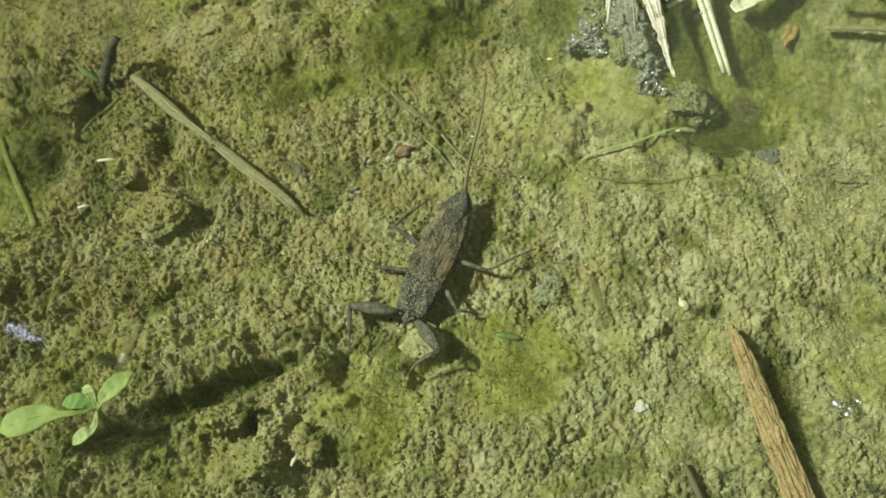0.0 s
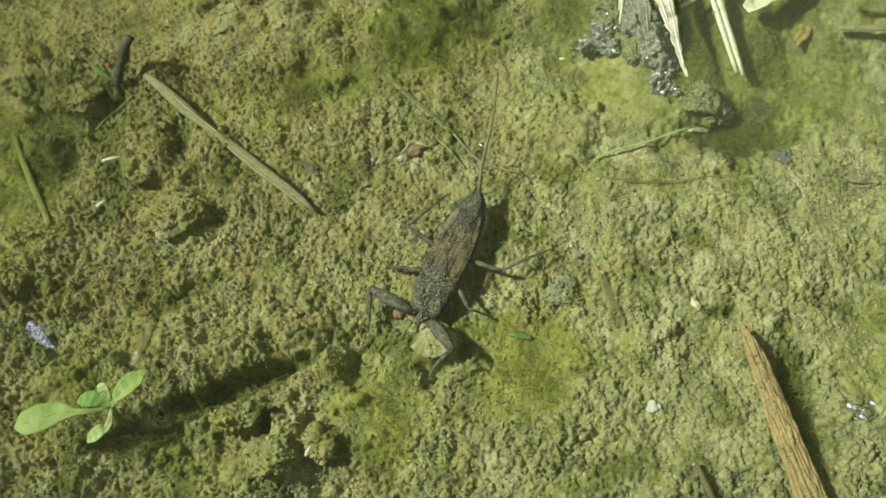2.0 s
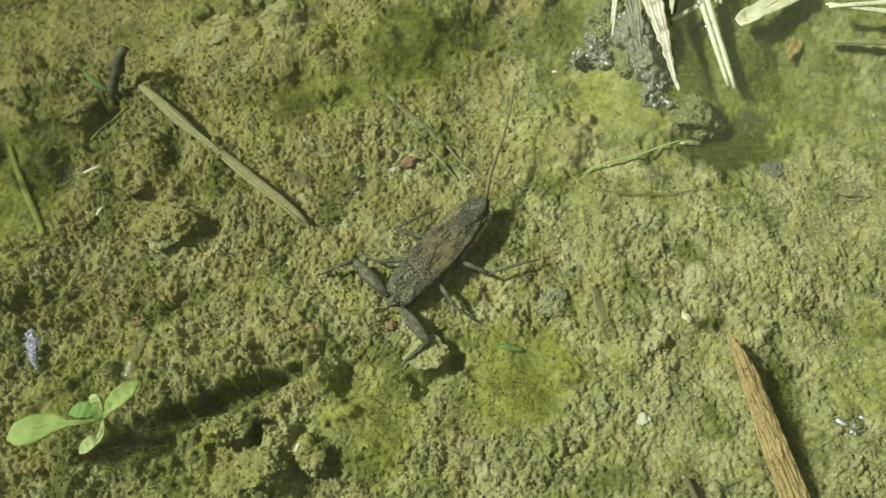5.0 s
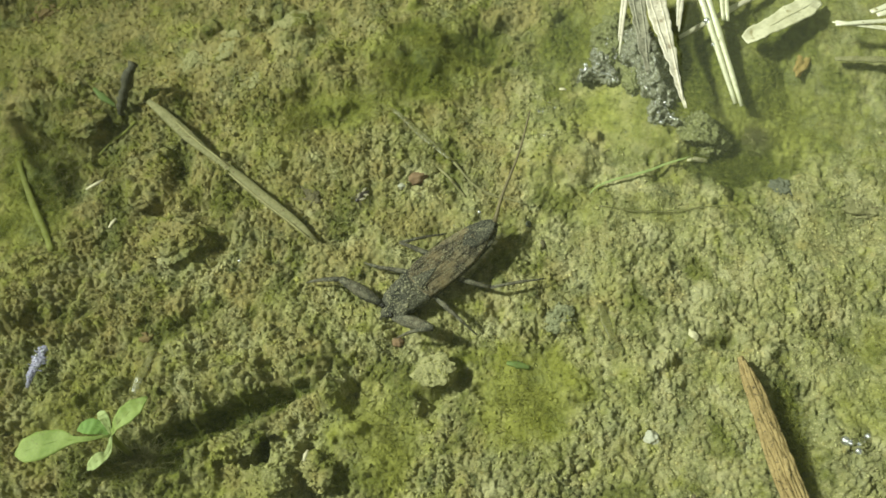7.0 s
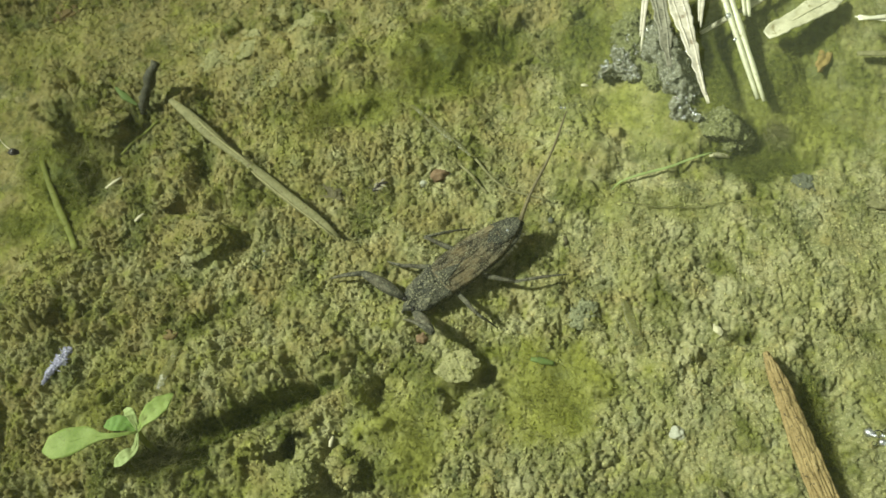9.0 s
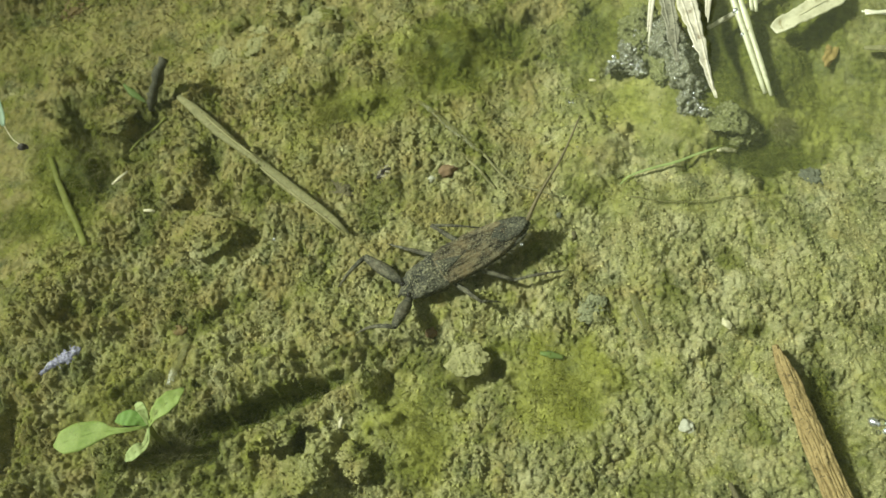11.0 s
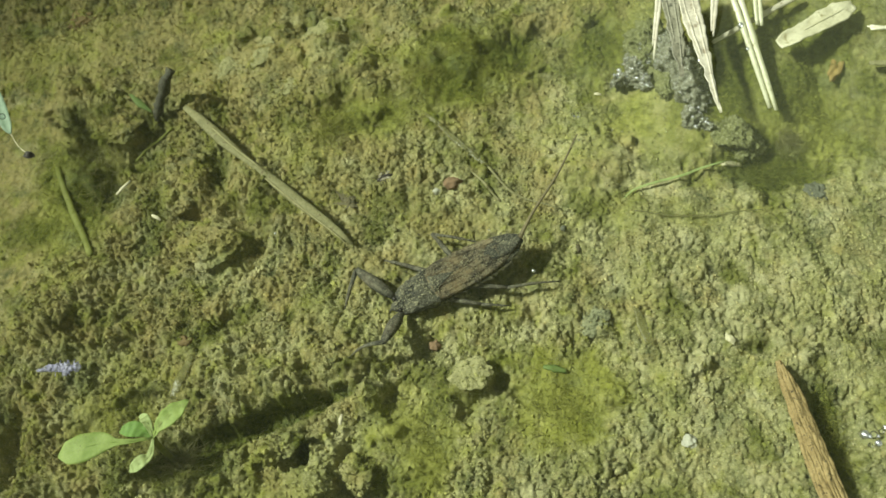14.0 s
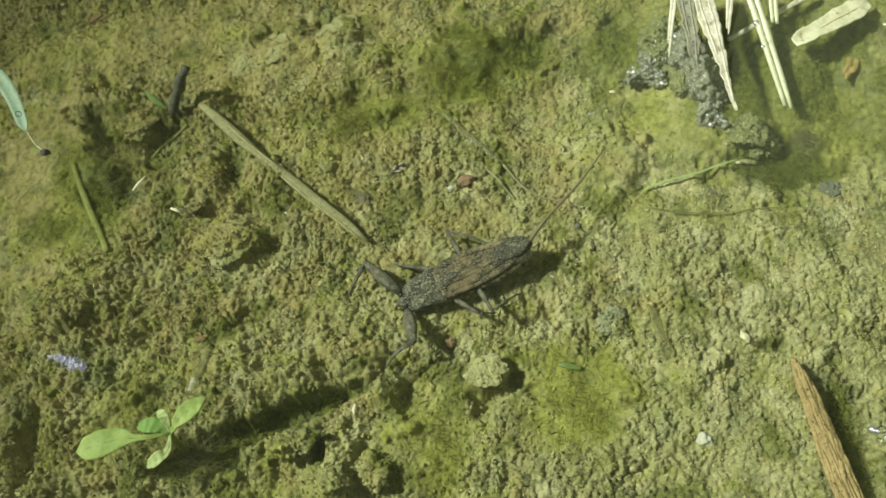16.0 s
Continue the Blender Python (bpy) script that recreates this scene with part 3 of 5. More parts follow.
def sample(key, x, y):
    x, y = np.asarray(x, float), np.asarray(y, float)
    i = np.clip(np.searchsorted(Bed.xs, x) - 1, 0, len(Bed.xs) - 2)
    j = np.clip(np.searchsorted(Bed.ys, y) - 1, 0, len(Bed.ys) - 2)
    u, v = (x - Bed.xs[i]) / (Bed.xs[i + 1] - Bed.xs[i]), (y - Bed.ys[j]) / (Bed.ys[j + 1] - Bed.ys[j])
    a = Bed.layers[key]
    return (a[j, i] * (1 - u) + a[j, i + 1] * u) * (1 - v) + (a[j + 1, i] * (1 - u) + a[j + 1, i + 1] * u) * v


def ground_z(x, y):
    return float(sample("z", x, y))


def steps(lo, hi, fine, far):
    """Grid lines: fine between lo and hi, then ever coarser out to far."""
    mid = list(np.arange(lo, hi + 1e-6, fine))
    out, d, v = [], fine, hi
    while v < far:
        d *= 1.28
        v += d
        out.append(v)
    back, d, v = [], fine, lo
    while v > -far:
        d *= 1.28
        v -= d
        back.append(v)
    return np.array(back[::-1] + mid + out)


def build_ground():
    xs, ys = steps(-80, 74, 0.175, 700), steps(-39, 60, 0.175, 700)
    gx, gy = np.meshgrid(xs, ys)
    x, y = gx.ravel(), gy.ravel()
    z = height(x, y)
    n, m = len(xs), len(ys)
    film_cover, deep_cover = film(x, y), deep_film_shade(x, y)
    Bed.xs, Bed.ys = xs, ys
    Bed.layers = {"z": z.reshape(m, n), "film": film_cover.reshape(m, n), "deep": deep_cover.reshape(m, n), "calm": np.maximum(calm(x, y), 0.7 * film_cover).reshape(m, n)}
    idx = np.arange(n * m).reshape(m, n)
    quads = np.stack([idx[:-1, :-1], idx[:-1, 1:], idx[1:, 1:], idx[1:, :-1]], -1).reshape(-1, 4)
    me = bpy.data.meshes.new("ground")
    me.vertices.add(n * m)
    # crumbs swell sideways over the creases between them
    sy, sx = np.gradient(z.reshape(m, n), ys, xs)
    steep = np.sqrt(1 + sx ** 2 + sy ** 2)
    swell = 0.05 * np.clip(1.3 - Bed.layers["calm"], 0, 1)
    me.vertices.foreach_set("co", (np.stack([x - (swell * sx / steep).ravel(), y - (swell * sy / steep).ravel(), z], -1) * MM).ravel())
    me.loops.add(quads.size)
    me.loops.foreach_set("vertex_index", quads.ravel())
    me.polygons.add(len(quads))
    me.polygons.foreach_set("loop_start", np.arange(0, quads.size, 4))
    me.update(calc_edges=True)
    me.polygons.foreach_set("use_smooth", np.ones(len(quads), bool))
    pale = np.clip(1.6 * FB.fbm(x, y, 5, 3) - 0.28 + spots(x, y, WASHED_LIT, 0.6), 0, 0.75)
    brown = np.clip(0.18 - 0.006 * x + 0.007 * y + 0.9 * FC.fbm(x, y, 6, 3), 0, 0.65)
    mottle = np.clip(1.5 * FA.fbm(x, y, 3.0, 4, 0.6) - 0.26 - 0.004 * np.clip(x, -60, 60) + 0.9 * FB.fbm(x, y, 11, 2), 0, 0.8)
    Bed.layers.update({"algae": np.maximum(film_cover, mottle).reshape(m, n), "pale": pale.reshape(m, n), "brown": brown.reshape(m, n)})
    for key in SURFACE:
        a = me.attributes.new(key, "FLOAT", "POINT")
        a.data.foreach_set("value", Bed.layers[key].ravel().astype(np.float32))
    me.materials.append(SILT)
    return tagged(new("ground", me), "crumbly olive-grey pond silt filmed with green algae", "pond bed", kind="structure")


ground = build_ground()


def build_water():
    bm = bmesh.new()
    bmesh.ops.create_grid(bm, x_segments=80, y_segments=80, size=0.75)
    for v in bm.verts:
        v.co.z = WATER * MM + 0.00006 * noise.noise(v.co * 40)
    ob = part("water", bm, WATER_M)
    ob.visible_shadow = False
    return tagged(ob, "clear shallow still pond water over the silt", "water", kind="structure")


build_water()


# ---- loose silt and algae ----
def raw_mesh(name, verts, faces, mat, smooth=False):
    me = bpy.data.meshes.new(name)
    me.vertices.add(len(verts))
    me.vertices.foreach_set("co", verts.ravel())
    me.loops.add(faces.size)
    me.loops.foreach_set("vertex_index", faces.ravel())
    me.polygons.add(len(faces))
    me.polygons.foreach_set("loop_start", np.arange(0, faces.size, faces.shape[1]))
    me.update(calc_edges=True)
    me.polygons.foreach_set("use_smooth", np.full(len(faces), smooth))
    me.materials.append(mat)
    return new(name, me)


def flocs(name, at, size, rng, coarse=False, where=None):
    """Small ragged grains of silt at the places given (mm), coloured as the bed is there."""
    if coarse:
        bm = bmesh.new()
        bmesh.ops.create_icosphere(bm, subdivisions=1, radius=1)
        base = np.array([v.co[:] for v in bm.verts])
        tris = np.array([[v.index for v in f.verts] for f in bm.faces])
        bm.free()
    else:
        base = np.array([(1, 0, 0), (-1, 0, 0), (0, 1, 0), (0, -1, 0), (0, 0, 1), (0, 0, -1)], float)
        tris = np.array([(0, 2, 4), (2, 1, 4), (1, 3, 4), (3, 0, 4), (2, 0, 5), (1, 2, 5), (3, 1, 5), (0, 3, 5)])
    n = len(at)
    k = base[None] * (1 + rng.uniform(-0.45, 0.5, (n, len(base), 1)))
    k = k * size[:, None, None] * rng.uniform(0.55, 1.5, (n, 1, 3))
    turn = rng.uniform(0, 2 * np.pi, n)
    c, d = np.cos(turn)[:, None], np.sin(turn)[:, None]
    k = np.stack([k[..., 0] * c - k[..., 1] * d, k[..., 0] * d + k[..., 1] * c, k[..., 2]], -1)
    verts = (k + at[:, None]) * MM
    faces = tris[None] + (np.arange(n) * len(base))[:, None, None]
    ob = raw_mesh(name, verts.reshape(-1, 3), faces.reshape(-1, 3), FLOC, False)
    x, y = where if where else (at[:, 0], at[:, 1])
    silt_cover(ob.data, np.repeat(x, len(base)), np.repeat(y, len(base)))
    return ob


def silt_cover(me, x, y):
    """Carries the bed's colouring over to a mesh lying at x, y (mm)."""
    for key in SURFACE:
        a = me.attributes.new(key, "FLOAT", "POINT")
        a.data.foreach_set("value", sample(key, x, y).astype(np.float32))


def build_crumbs(count, seed, small, large, fine):
    """Loose flocs of silt, half sunk in the bed."""
    rng = np.random.RandomState(seed)
    x, y = rng.uniform(-78, 72, count), rng.uniform(-38, 58, count)
    keep = rng.uniform(0, 1, count) > 1.1 * sample("calm", x, y) + 0.3 * (sample("deep", x, y) > 0.4)
    keep &= FA.fbm(x, y, 6, 3) + rng.uniform(-0.5, 0.5, count) > -0.25
    x, y = x[keep], y[keep]
    n = len(x)
    size = (small + (large - small) * rng.power(0.5, n) ** 2.0) * np.where(x > 5 + rng.uniform(-20, 20, n), 0.78, 1.0)
    ob = flocs("silt_crumbs", np.stack([x, y, sample("z", x, y) + size * 0.42], -1), size, rng, not fine)
    tagged(ob, "fluffy loose flocs of silt lying on the pond bed" if fine else "coarse irregular crumbs of silt on the pond bed", "silt", kind="stuff")


def build_filaments(name, count, seed, where, mat, tall, label, thin=0.045, segs=3, box=(-78, 72, -38, 58)):
    """Short wavy threads of alga rooted in the bed, thickest where the film is."""
    rng = np.random.RandomState(seed)
    x, y = rng.uniform(box[0], box[1], count * 3), rng.uniform(box[2], box[3], count * 3)
    keep = where(x, y) > rng.uniform(0.25, 1.1, count * 3)
    x, y = x[keep][:count], y[keep][:count]
    n = len(x)
    ang = rng.uniform(0, 2 * np.pi, n)
    lean = rng.uniform(0.3, 1.5, n)
    length = tall * rng.uniform(0.5, 1.5, n)
    root = np.stack([x, y, sample("z", x, y) - 0.1], -1)
    pts = [root]
    for s in range(segs):
        ang = ang + rng.uniform(-0.9, 0.9, n)
        step = np.stack([np.cos(ang) * np.sin(lean), np.sin(ang) * np.sin(lean), np.cos(lean)], -1) * (length / segs)[:, None]
        pts.append(pts[-1] + step)
        lean = np.clip(lean + rng.uniform(-0.2, 0.6, n), 0.2, 2.0)
    pts = np.stack(pts, 1)
    low = np.minimum(pts[..., 2], WATER - 0.4)
    pts[..., 2] = low
    rad = thin * rng.uniform(0.6, 1.4, n)
    verts = []
    for a in range(3):
        t = 2 * np.pi * a / 3
        off = np.stack([np.cos(ang + t), np.sin(ang + t), np.full(n, 0.8 * math.sin(t))], -1)
        taper = np.linspace(1, 0.35, segs + 1)[None, :, None]
        verts.append(pts + off[:, None] * rad[:, None, None] * taper)
    verts = np.stack(verts, 2)
    v = np.arange(n * (segs + 1) * 3).reshape(n, segs + 1, 3)
    quads = [np.stack([v[:, s, a], v[:, s, (a + 1) % 3], v[:, s + 1, (a + 1) % 3], v[:, s + 1, a]], -1) for s in range(segs) for a in range(3)]
    faces = np.concatenate(quads)
    ob = raw_mesh(name, verts.reshape(-1, 3) * MM, faces, mat, True)
    tagged(ob, label, "algae", kind="stuff")


build_crumbs(190000, 5, 0.08, 0.27, True)
build_crumbs(4000, 6, 0.15, 0.36, False)
build_filaments("filament_algae", 22000, 11, lambda x, y: sample("film", x, y), ALGA, 1.3, "yellow-green threads of filamentous algae on silt", 0.032)

build_filaments("dark_algae_tufts", 12000, 12, lambda x, y: sample("deep", x, y), ALGA_DARK, 1.6, "dark green tufts of filamentous algae in hollows", 0.032)


def fuzz_cover(x, y):
    return np.clip(0.62 + 1.1 * FB.fbm(x + 30, y, 7, 3) - 0.006 * x - 0.4 * sample("film", x, y), 0, 1)


build_filaments("brown_algae_fuzz", 20000, 14, fuzz_cover, FUZZ, 0.95, "brownish olive fuzz of algae over the silt", 0.034, 2)


def tuft(cx, cy, rx, ry):
    return lambda x, y: 1.15 * np.exp(-((x - cx) / rx) ** 2 - ((y - cy) / ry) ** 2)


# longer threads standing in tufts: x, y, reach x, reach y, length, material
for tuft_x, tuft_y, tuft_rx, tuft_ry, tuft_tall, tuft_mat, tuft_label in (
        (-39.2, -22.0, 3.4, 2.4, 4.2, FUZZ, "brownish algae fuzz round the seedling foot"), (42.6, -24, 1.6, 8.0, 2.2, ALGA, "green algae fringe along the bark strip"),
        (0, 36, 7.0, 6.0, 3.0, ALGA_DARK, "olive-green algae cushion on the silt"), (10, -17, 6.0, 5.0, 1.7, ALGA, "soft yellow-green cushion of algae threads"), (-8, -21, 4.0, 6.0, 1.5, ALGA, "low fuzzy yellow-green algae on silt"), (-7, 33, 4.0, 4.0, 2.6, ALGA, "yellow-green algae cushion on the silt"), (45, 19.6, 1.6, 1.6, 1.6, FUZZ, "greyish algae wisp standing beside the straw"), (42, 15.6, 7.0, 2.6, 3.0, ALGA_DARK, "dark green algae tuft at the reed foot"),
        (-54, 22, 4.0, 6.0, 3.0, FUZZ, "brown-green algae fuzz in a hollow"), (-20, 26, 3.0, 3.0, 2.4, ALGA, "small bright green algae tuft on silt")):
    build_filaments("algae_tuft", 1100, int(tuft_x + 100), tuft(tuft_x, tuft_y, tuft_rx, tuft_ry), tuft_mat, tuft_tall, tuft_label, 0.028, 3,
                    (tuft_x - 2 * tuft_rx, tuft_x + 2 * tuft_rx, tuft_y - 2 * tuft_ry, tuft_y + 2 * tuft_ry))


# ---- stones and clods ----
def stone(name, label, category, mat, x, y, rx, ry, rz, seed, rough=0.25, rz_turn=0, sink=0.3, subdiv=3):
    ob = part(name, lump(rx, ry, rz, seed, rough, 1.0, subdiv, sink), mat)
    ob.matrix_world = pose(x * MM, y * MM, (ground_z(x, y) - 0.2) * MM, 0, 0, rz_turn)
    return tagged(ob, label, category, "pebbles on the bed" if category == "pebble" else "")


def silt_clod(label, x, y, rx, ry, rz, seed, turn=0, sink=0.5, subdiv=6, mat=None, crumble=0.7):
    ob = part("mud_clod", clod(rx, ry, rz, seed, sink, subdiv, crumble), mat or SILT)
    ob.matrix_world = pose(x * MM, y * MM, (ground_z(x, y) - 0.6) * MM, 0, 0, turn)
    if not mat:
        me = ob.data
        co = np.array([v.co[:] for v in me.vertices]) / MM
        up = np.array([v.normal.z for v in me.vertices])
        silt_cover(me, co[:, 0] + x, co[:, 1] + y)
        rng = np.random.RandomState(seed)
        pick = rng.choice(np.flatnonzero((up > 0.1) & (co[:, 2] > 0.2)), int(42 * rx * ry))
        size = 0.08 + 0.2 * rng.power(0.5, len(pick)) ** 2
        loose = flocs("loose_flocs", co[pick] + [0, 0, 0.05], size, rng, False, (co[pick, 0] + x, co[pick, 1] + y))
        loose.parent = ob
    return tagged(ob, label, "clod", "clods of silt on the bed")


def silted_stone(label, x, y, rx, ry, rz, seed, turn, mat):
    """A flat stone half sunk, its edges frayed by silt."""
    ob = part("dark_pebble", clod(rx, ry, rz, seed, 0.6, 5, 0.55), mat)
    ob.matrix_world = pose(x * MM, y * MM, (ground_z(x, y) - 0.3) * MM, 0, 0, turn)
    return tagged(ob, label, "pebble", "pebbles on the bed")


silt_clod("small grey lump of crumbly silt", 15.4, -6.2, 2.3, 1.9, 0.9, 7, 0, 0.6, 5, GREY_SILT, 0.8)
for clod_label, clod_x, clod_y, clod_rx, clod_ry, clod_rz, clod_seed, clod_turn, clod_crumble in (
        ("broad flat plate of olive silt broken off at one edge", -41.2, 17.8, 3.4, 4.8, 1.0, 61, 8, 0.5), ("round crumbly clod of olive silt", -35.9, 7.3, 4.0, 3.3, 1.3, 62, 0, 0.8),
        ("long crumbly clod of silt beside a dark hollow", -25.5, -21.6, 2.9, 1.5, 1.4, 63, 14, 0.8), ("flocky clod of silt near the seedling", -20.8, -26.2, 2.7, 2.3, 1.5, 64, 0, 0.8),
        ("small flocky clod of silt", -15.6, -24.9, 2.2, 2.2, 1.2, 65, 30, 0.7), ("low crumbly clod of silt", -51.0, 26.4, 3.2, 2.2, 0.9, 66, 20, 0.5)):
    silt_clod(clod_label, clod_x, clod_y, clod_rx, clod_ry, clod_rz, clod_seed, clod_turn, 0.55, 5, None, clod_crumble)
silt_flake = silt_clod("flat pale flake of hardened silt", -0.9, -13.1, 2.5, 2.0, 0.5, 9, 15, 0.4, 5, STONE_PALE, 0.35)
silt_flake.name = "silt_flake"
for slab_label, slab_x, slab_y, slab_rx, slab_ry, slab_seed, slab_turn in (("flat pale slab of hardened silt", -21.5, 42.5, 3.4, 3.0, 12, 30), ("flat tan slab of hardened silt", -31.0, 40.0, 2.6, 1.8, 13, 70),
                                                                           ("low flat slab of olive silt", -36.5, 38.0, 2.6, 1.6, 14, 60), ("low flat slab of silt beside a stalk", -27.0, 34.0, 2.4, 1.6, 16, 20)):
    slab = silt_clod(slab_label, slab_x, slab_y, slab_rx, slab_ry, 0.5, slab_seed, slab_turn, 0.5, 5, STONE_PALE, 0.3)
    slab.name = "silt_flake"
# added stand-ins: a grey ball for a bubble, a brown oval for a smear
stone("seed", "tiny grey ball standing in for a bubble on silt", "seed", STONE_DARK, 12.4, 7.6, 0.45, 0.45, 0.4, 28, 0.1)
stone("seed", "tiny brown oval lump standing in for a smear on silt", "seed", STONE_BROWN, 14.1, 4.8, 0.4, 0.75, 0.35, 29, 0.25, 15)
stone("red_crumb", "brick-red crumb half buried in silt", "crumb", STONE_RED, -2.6, 15.3, 1.3, 0.9, 0.7, 15, 0.35, 10)
stone("red_crumb", "small pinkish crumb on the silt", "crumb", STONE_RED, -5.6, -8.6, 0.75, 0.65, 0.6, 16, 0.3)
stone("white_pebble", "small white quartz pebble on silt", "pebble", STONE_WHITE, 25.4, -22.3, 0.95, 0.85, 0.55, 17, 0.22, 0, 0.5, 4)
stone("white_pebble", "tiny white grain beside the red crumb", "pebble", STONE_WHITE, -4.9, 14.2, 0.6, 0.5, 0.4, 19, 0.2)
stone("white_pebble", "small yellowish-white grain on silt", "pebble", SLIVER, 32.4, -9.4, 0.5, 0.8, 0.4, 20, 0.3, 30)
silted_stone("dark slate-grey pebble sunk in silt", 47.9, 11.5, 1.5, 1.7, 0.7, 21, 0, STONE_DARK)
silted_stone("brown flat stone filmed with silt", -17.7, 13.8, 2.2, 1.2, 0.5, 22, -15, STONE_BROWN)
silted_stone("brown waterlogged scrap lying on silt", 57.4, 7.8, 3.0, 1.4, 0.5, 23, -12, STALK)
stone("orange_husk", "orange seed husk in the algae", "husk", SEED, 52.9, 29.5, 0.8, 1.9, 0.4, 24, 0.45, -30, 0.1)
stone("red_crumb", "dull red-brown stone filmed with silt", "crumb", STONE_RUST, -60.9, 48.1, 2.2, 1.3, 0.45, 25, 0.45, 20, 0.8, 4)
stone("red_crumb", "rusty brown scrap half sunk in silt", "crumb", STONE_RUST, -38.8, -6.6, 0.9, 0.7, 0.4, 27, 0.45, 10, 0.6)


# ---- sticks and dead stalks on the bed ----
def build_stalk():
    """A flat dry stalk, split lengthwise at one end."""
    ob = thing("dry_stalk", "flat tan dead grass stalk lying on silt", "stalk")
    a, b = Vector((-41.8, 29.4, 1.1)), Vector((-16.2, 5.6, 1.0))
    line = [a.lerp(b, k / 12) + Vector((0.25 * math.sin(k * 0.9), 0.25 * math.cos(k * 1.1), 0.15 * math.sin(k * 0.7))) for k in range(13)]
    part("stem", tube(line, [0.4, 0.7, 0.85, 0.85, 0.65, 0.5, 0.7, 0.82, 0.82, 0.78, 0.7, 0.55, 0.2], 10, None, 0.4, 0.06, 3), STALK, ob)
    # the ribs' pale colour puts in the highlight along the lower edge
    for off, lo, hi in ((-0.62, 6, 12), (0.2, 2, 6)):
        ridge = [p + Vector((0.66, 0.72, 0)) * off + Vector((0, 0, 0.38)) for p in line[lo:hi + 1]]
        part("rib", tube(ridge, 0.1, 5), STALK_HIGHLIGHT, ob, "pale raised rib painted as a stalk highlight")
    return ob


build_stalk()


def simple_rod(name, label, category, pts, radii, mat, n=12, sides=8, flat=1.0, rough=0.08, seed=1):
    line = curve(pts, n)
    if name in ("sunken_grass", "green_scrap"):
        for p in line:
            p.z = max(ground_z(p.x, p.y), sum(ground_z(p.x + dx, p.y + dy) for dx, dy in ((0, 0), (0.7, 0), (-0.7, 0), (0, 0.7), (0, -0.7))) / 5) + 0.22
        for _ in range(2):
            heights = [p.z for p in line]
            for i in range(1, n - 1):
                line[i].z = max(heights[i], (heights[i - 1] + heights[i + 1]) / 2) if i % 2 else (heights[i - 1] + heights[i] + heights[i + 1]) / 3
    m = len(radii) - 1
    rr = [radii[min(int(k / (n - 1) * m), m - 1)] + (radii[min(int(k / (n - 1) * m) + 1, m)] - radii[min(int(k / (n - 1) * m), m - 1)]) * (k / (n - 1) * m - min(int(k / (n - 1) * m), m - 1)) for k in range(n)]
    return tagged(part(name, tube(line, rr, sides, None, flat, rough, seed), mat), label, category)


simple_rod("dark_twig", "short black waterlogged twig leaning out of the silt", "twig", [(-46.4, 28.8, -0.8), (-45.6, 30.0, 1.2), (-44.6, 31.4, 3.0), (-42.8, 33.2, 5.5)], [0.5, 0.75, 0.8, 0.72], TWIG, n=16, sides=7, rough=0.42, seed=4)
simple_rod("dark_twig", "brown sliver of wood lying on silt", "twig", [(29.1, -29.6, 0.6), (29.8, -32, 0.7), (30.8, -35, 0.6)], [0.25, 0.45, 0.35], STONE_BROWN, seed=5)
simple_rod("sunken_grass", "olive sunken grass strand on silt", "grass", [(-60.6, 21.5, 1.4), (-58, 15.5, 1.6), (-55.3, 10.5, 1.5), (-53.4, 6.8, 0.9)], [0.35, 0.5, 0.5, 0.45], GRASS_OLD, flat=0.5)
simple_rod("sunken_grass", "yellow-green thread crossing a hollow in silt", "grass", [(-49.2, 22.2, 1.0), (-46.6, 24.8, 1.2), (-44.0, 27.4, 1.2)], [0.15, 0.3, 0.2], GRASS_OLD, flat=0.6)
simple_rod("sunken_grass", "brownish sunken grass blade slanting over silt", "grass", [(-6.4, 27.2, 1.2), (-2.0, 22.5, 1.0), (2.6, 17.4, 0.9)], [0.3, 0.5, 0.25], FADED, flat=0.35)
simple_rod("sunken_grass", "thin brown root thread on silt", "grass", [(2.6, 17.4, 1.4), (6.0, 13.2, 1.2), (12.5, 10.4, 1.0)], [0.2, 0.16, 0.1], STALK, flat=0.6)
simple_rod("sunken_grass", "short tan fibre lying on silt", "grass", [(0.4, 16.8, 1.2), (2.2, 14.5, 1.3), (4.0, 12.2, 1.0)], [0.15, 0.22, 0.15], STALK)
simple_rod("sunken_grass", "greenish root strand half buried in silt", "grass", [(22.1, 9.3, 0.0), (26.6, 8.4, 0.1), (32.7, 8.4, 0.1), (39.7, 8.8, 0.0)], [0.1, 0.17, 0.17, 0.1], FADED, flat=0.5)
simple_rod("sunken_grass", "short olive fibre on silt", "grass", [(-22.4, 12.2, 1.4), (-21.2, 10.8, 1.5), (-20.0, 9.4, 1.2)], [0.25, 0.35, 0.25], GRASS_OLD)
simple_rod("sunken_grass", "tan translucent scrap of leaf on silt", "grass", [(20.7, -4.4, 0.6), (21.4, -7, 0.8), (22.0, -9.6, 0.5)], [0.35, 0.7, 0.4], FADED, flat=0.2)
simple_rod("sunken_grass", "pale translucent scrap of leaf on silt", "grass", [(-37.6, -8.5, 2.6), (-38.6, -11.5, 2.6), (-39.6, -14.4, 2.2)], [0.3, 0.7, 0.5], FADED, flat=0.2)
simple_rod("green_scrap", "small bright green leaf scrap on silt", "leaf", [(8.2, -12.1, 0.9), (9.6, -12.4, 1.1), (11.2, -12.7, 0.9)], [0.25, 0.5, 0.3], GRASS, flat=0.35)
simple_rod("green_scrap", "bright green leaf scrap in the silt", "leaf", [(-50.8, 33.2, 1.4), (-49.2, 31.6, 1.7), (-47.2, 30.2, 1.0)], [0.15, 0.6, 0.15], GRASS, flat=0.25)

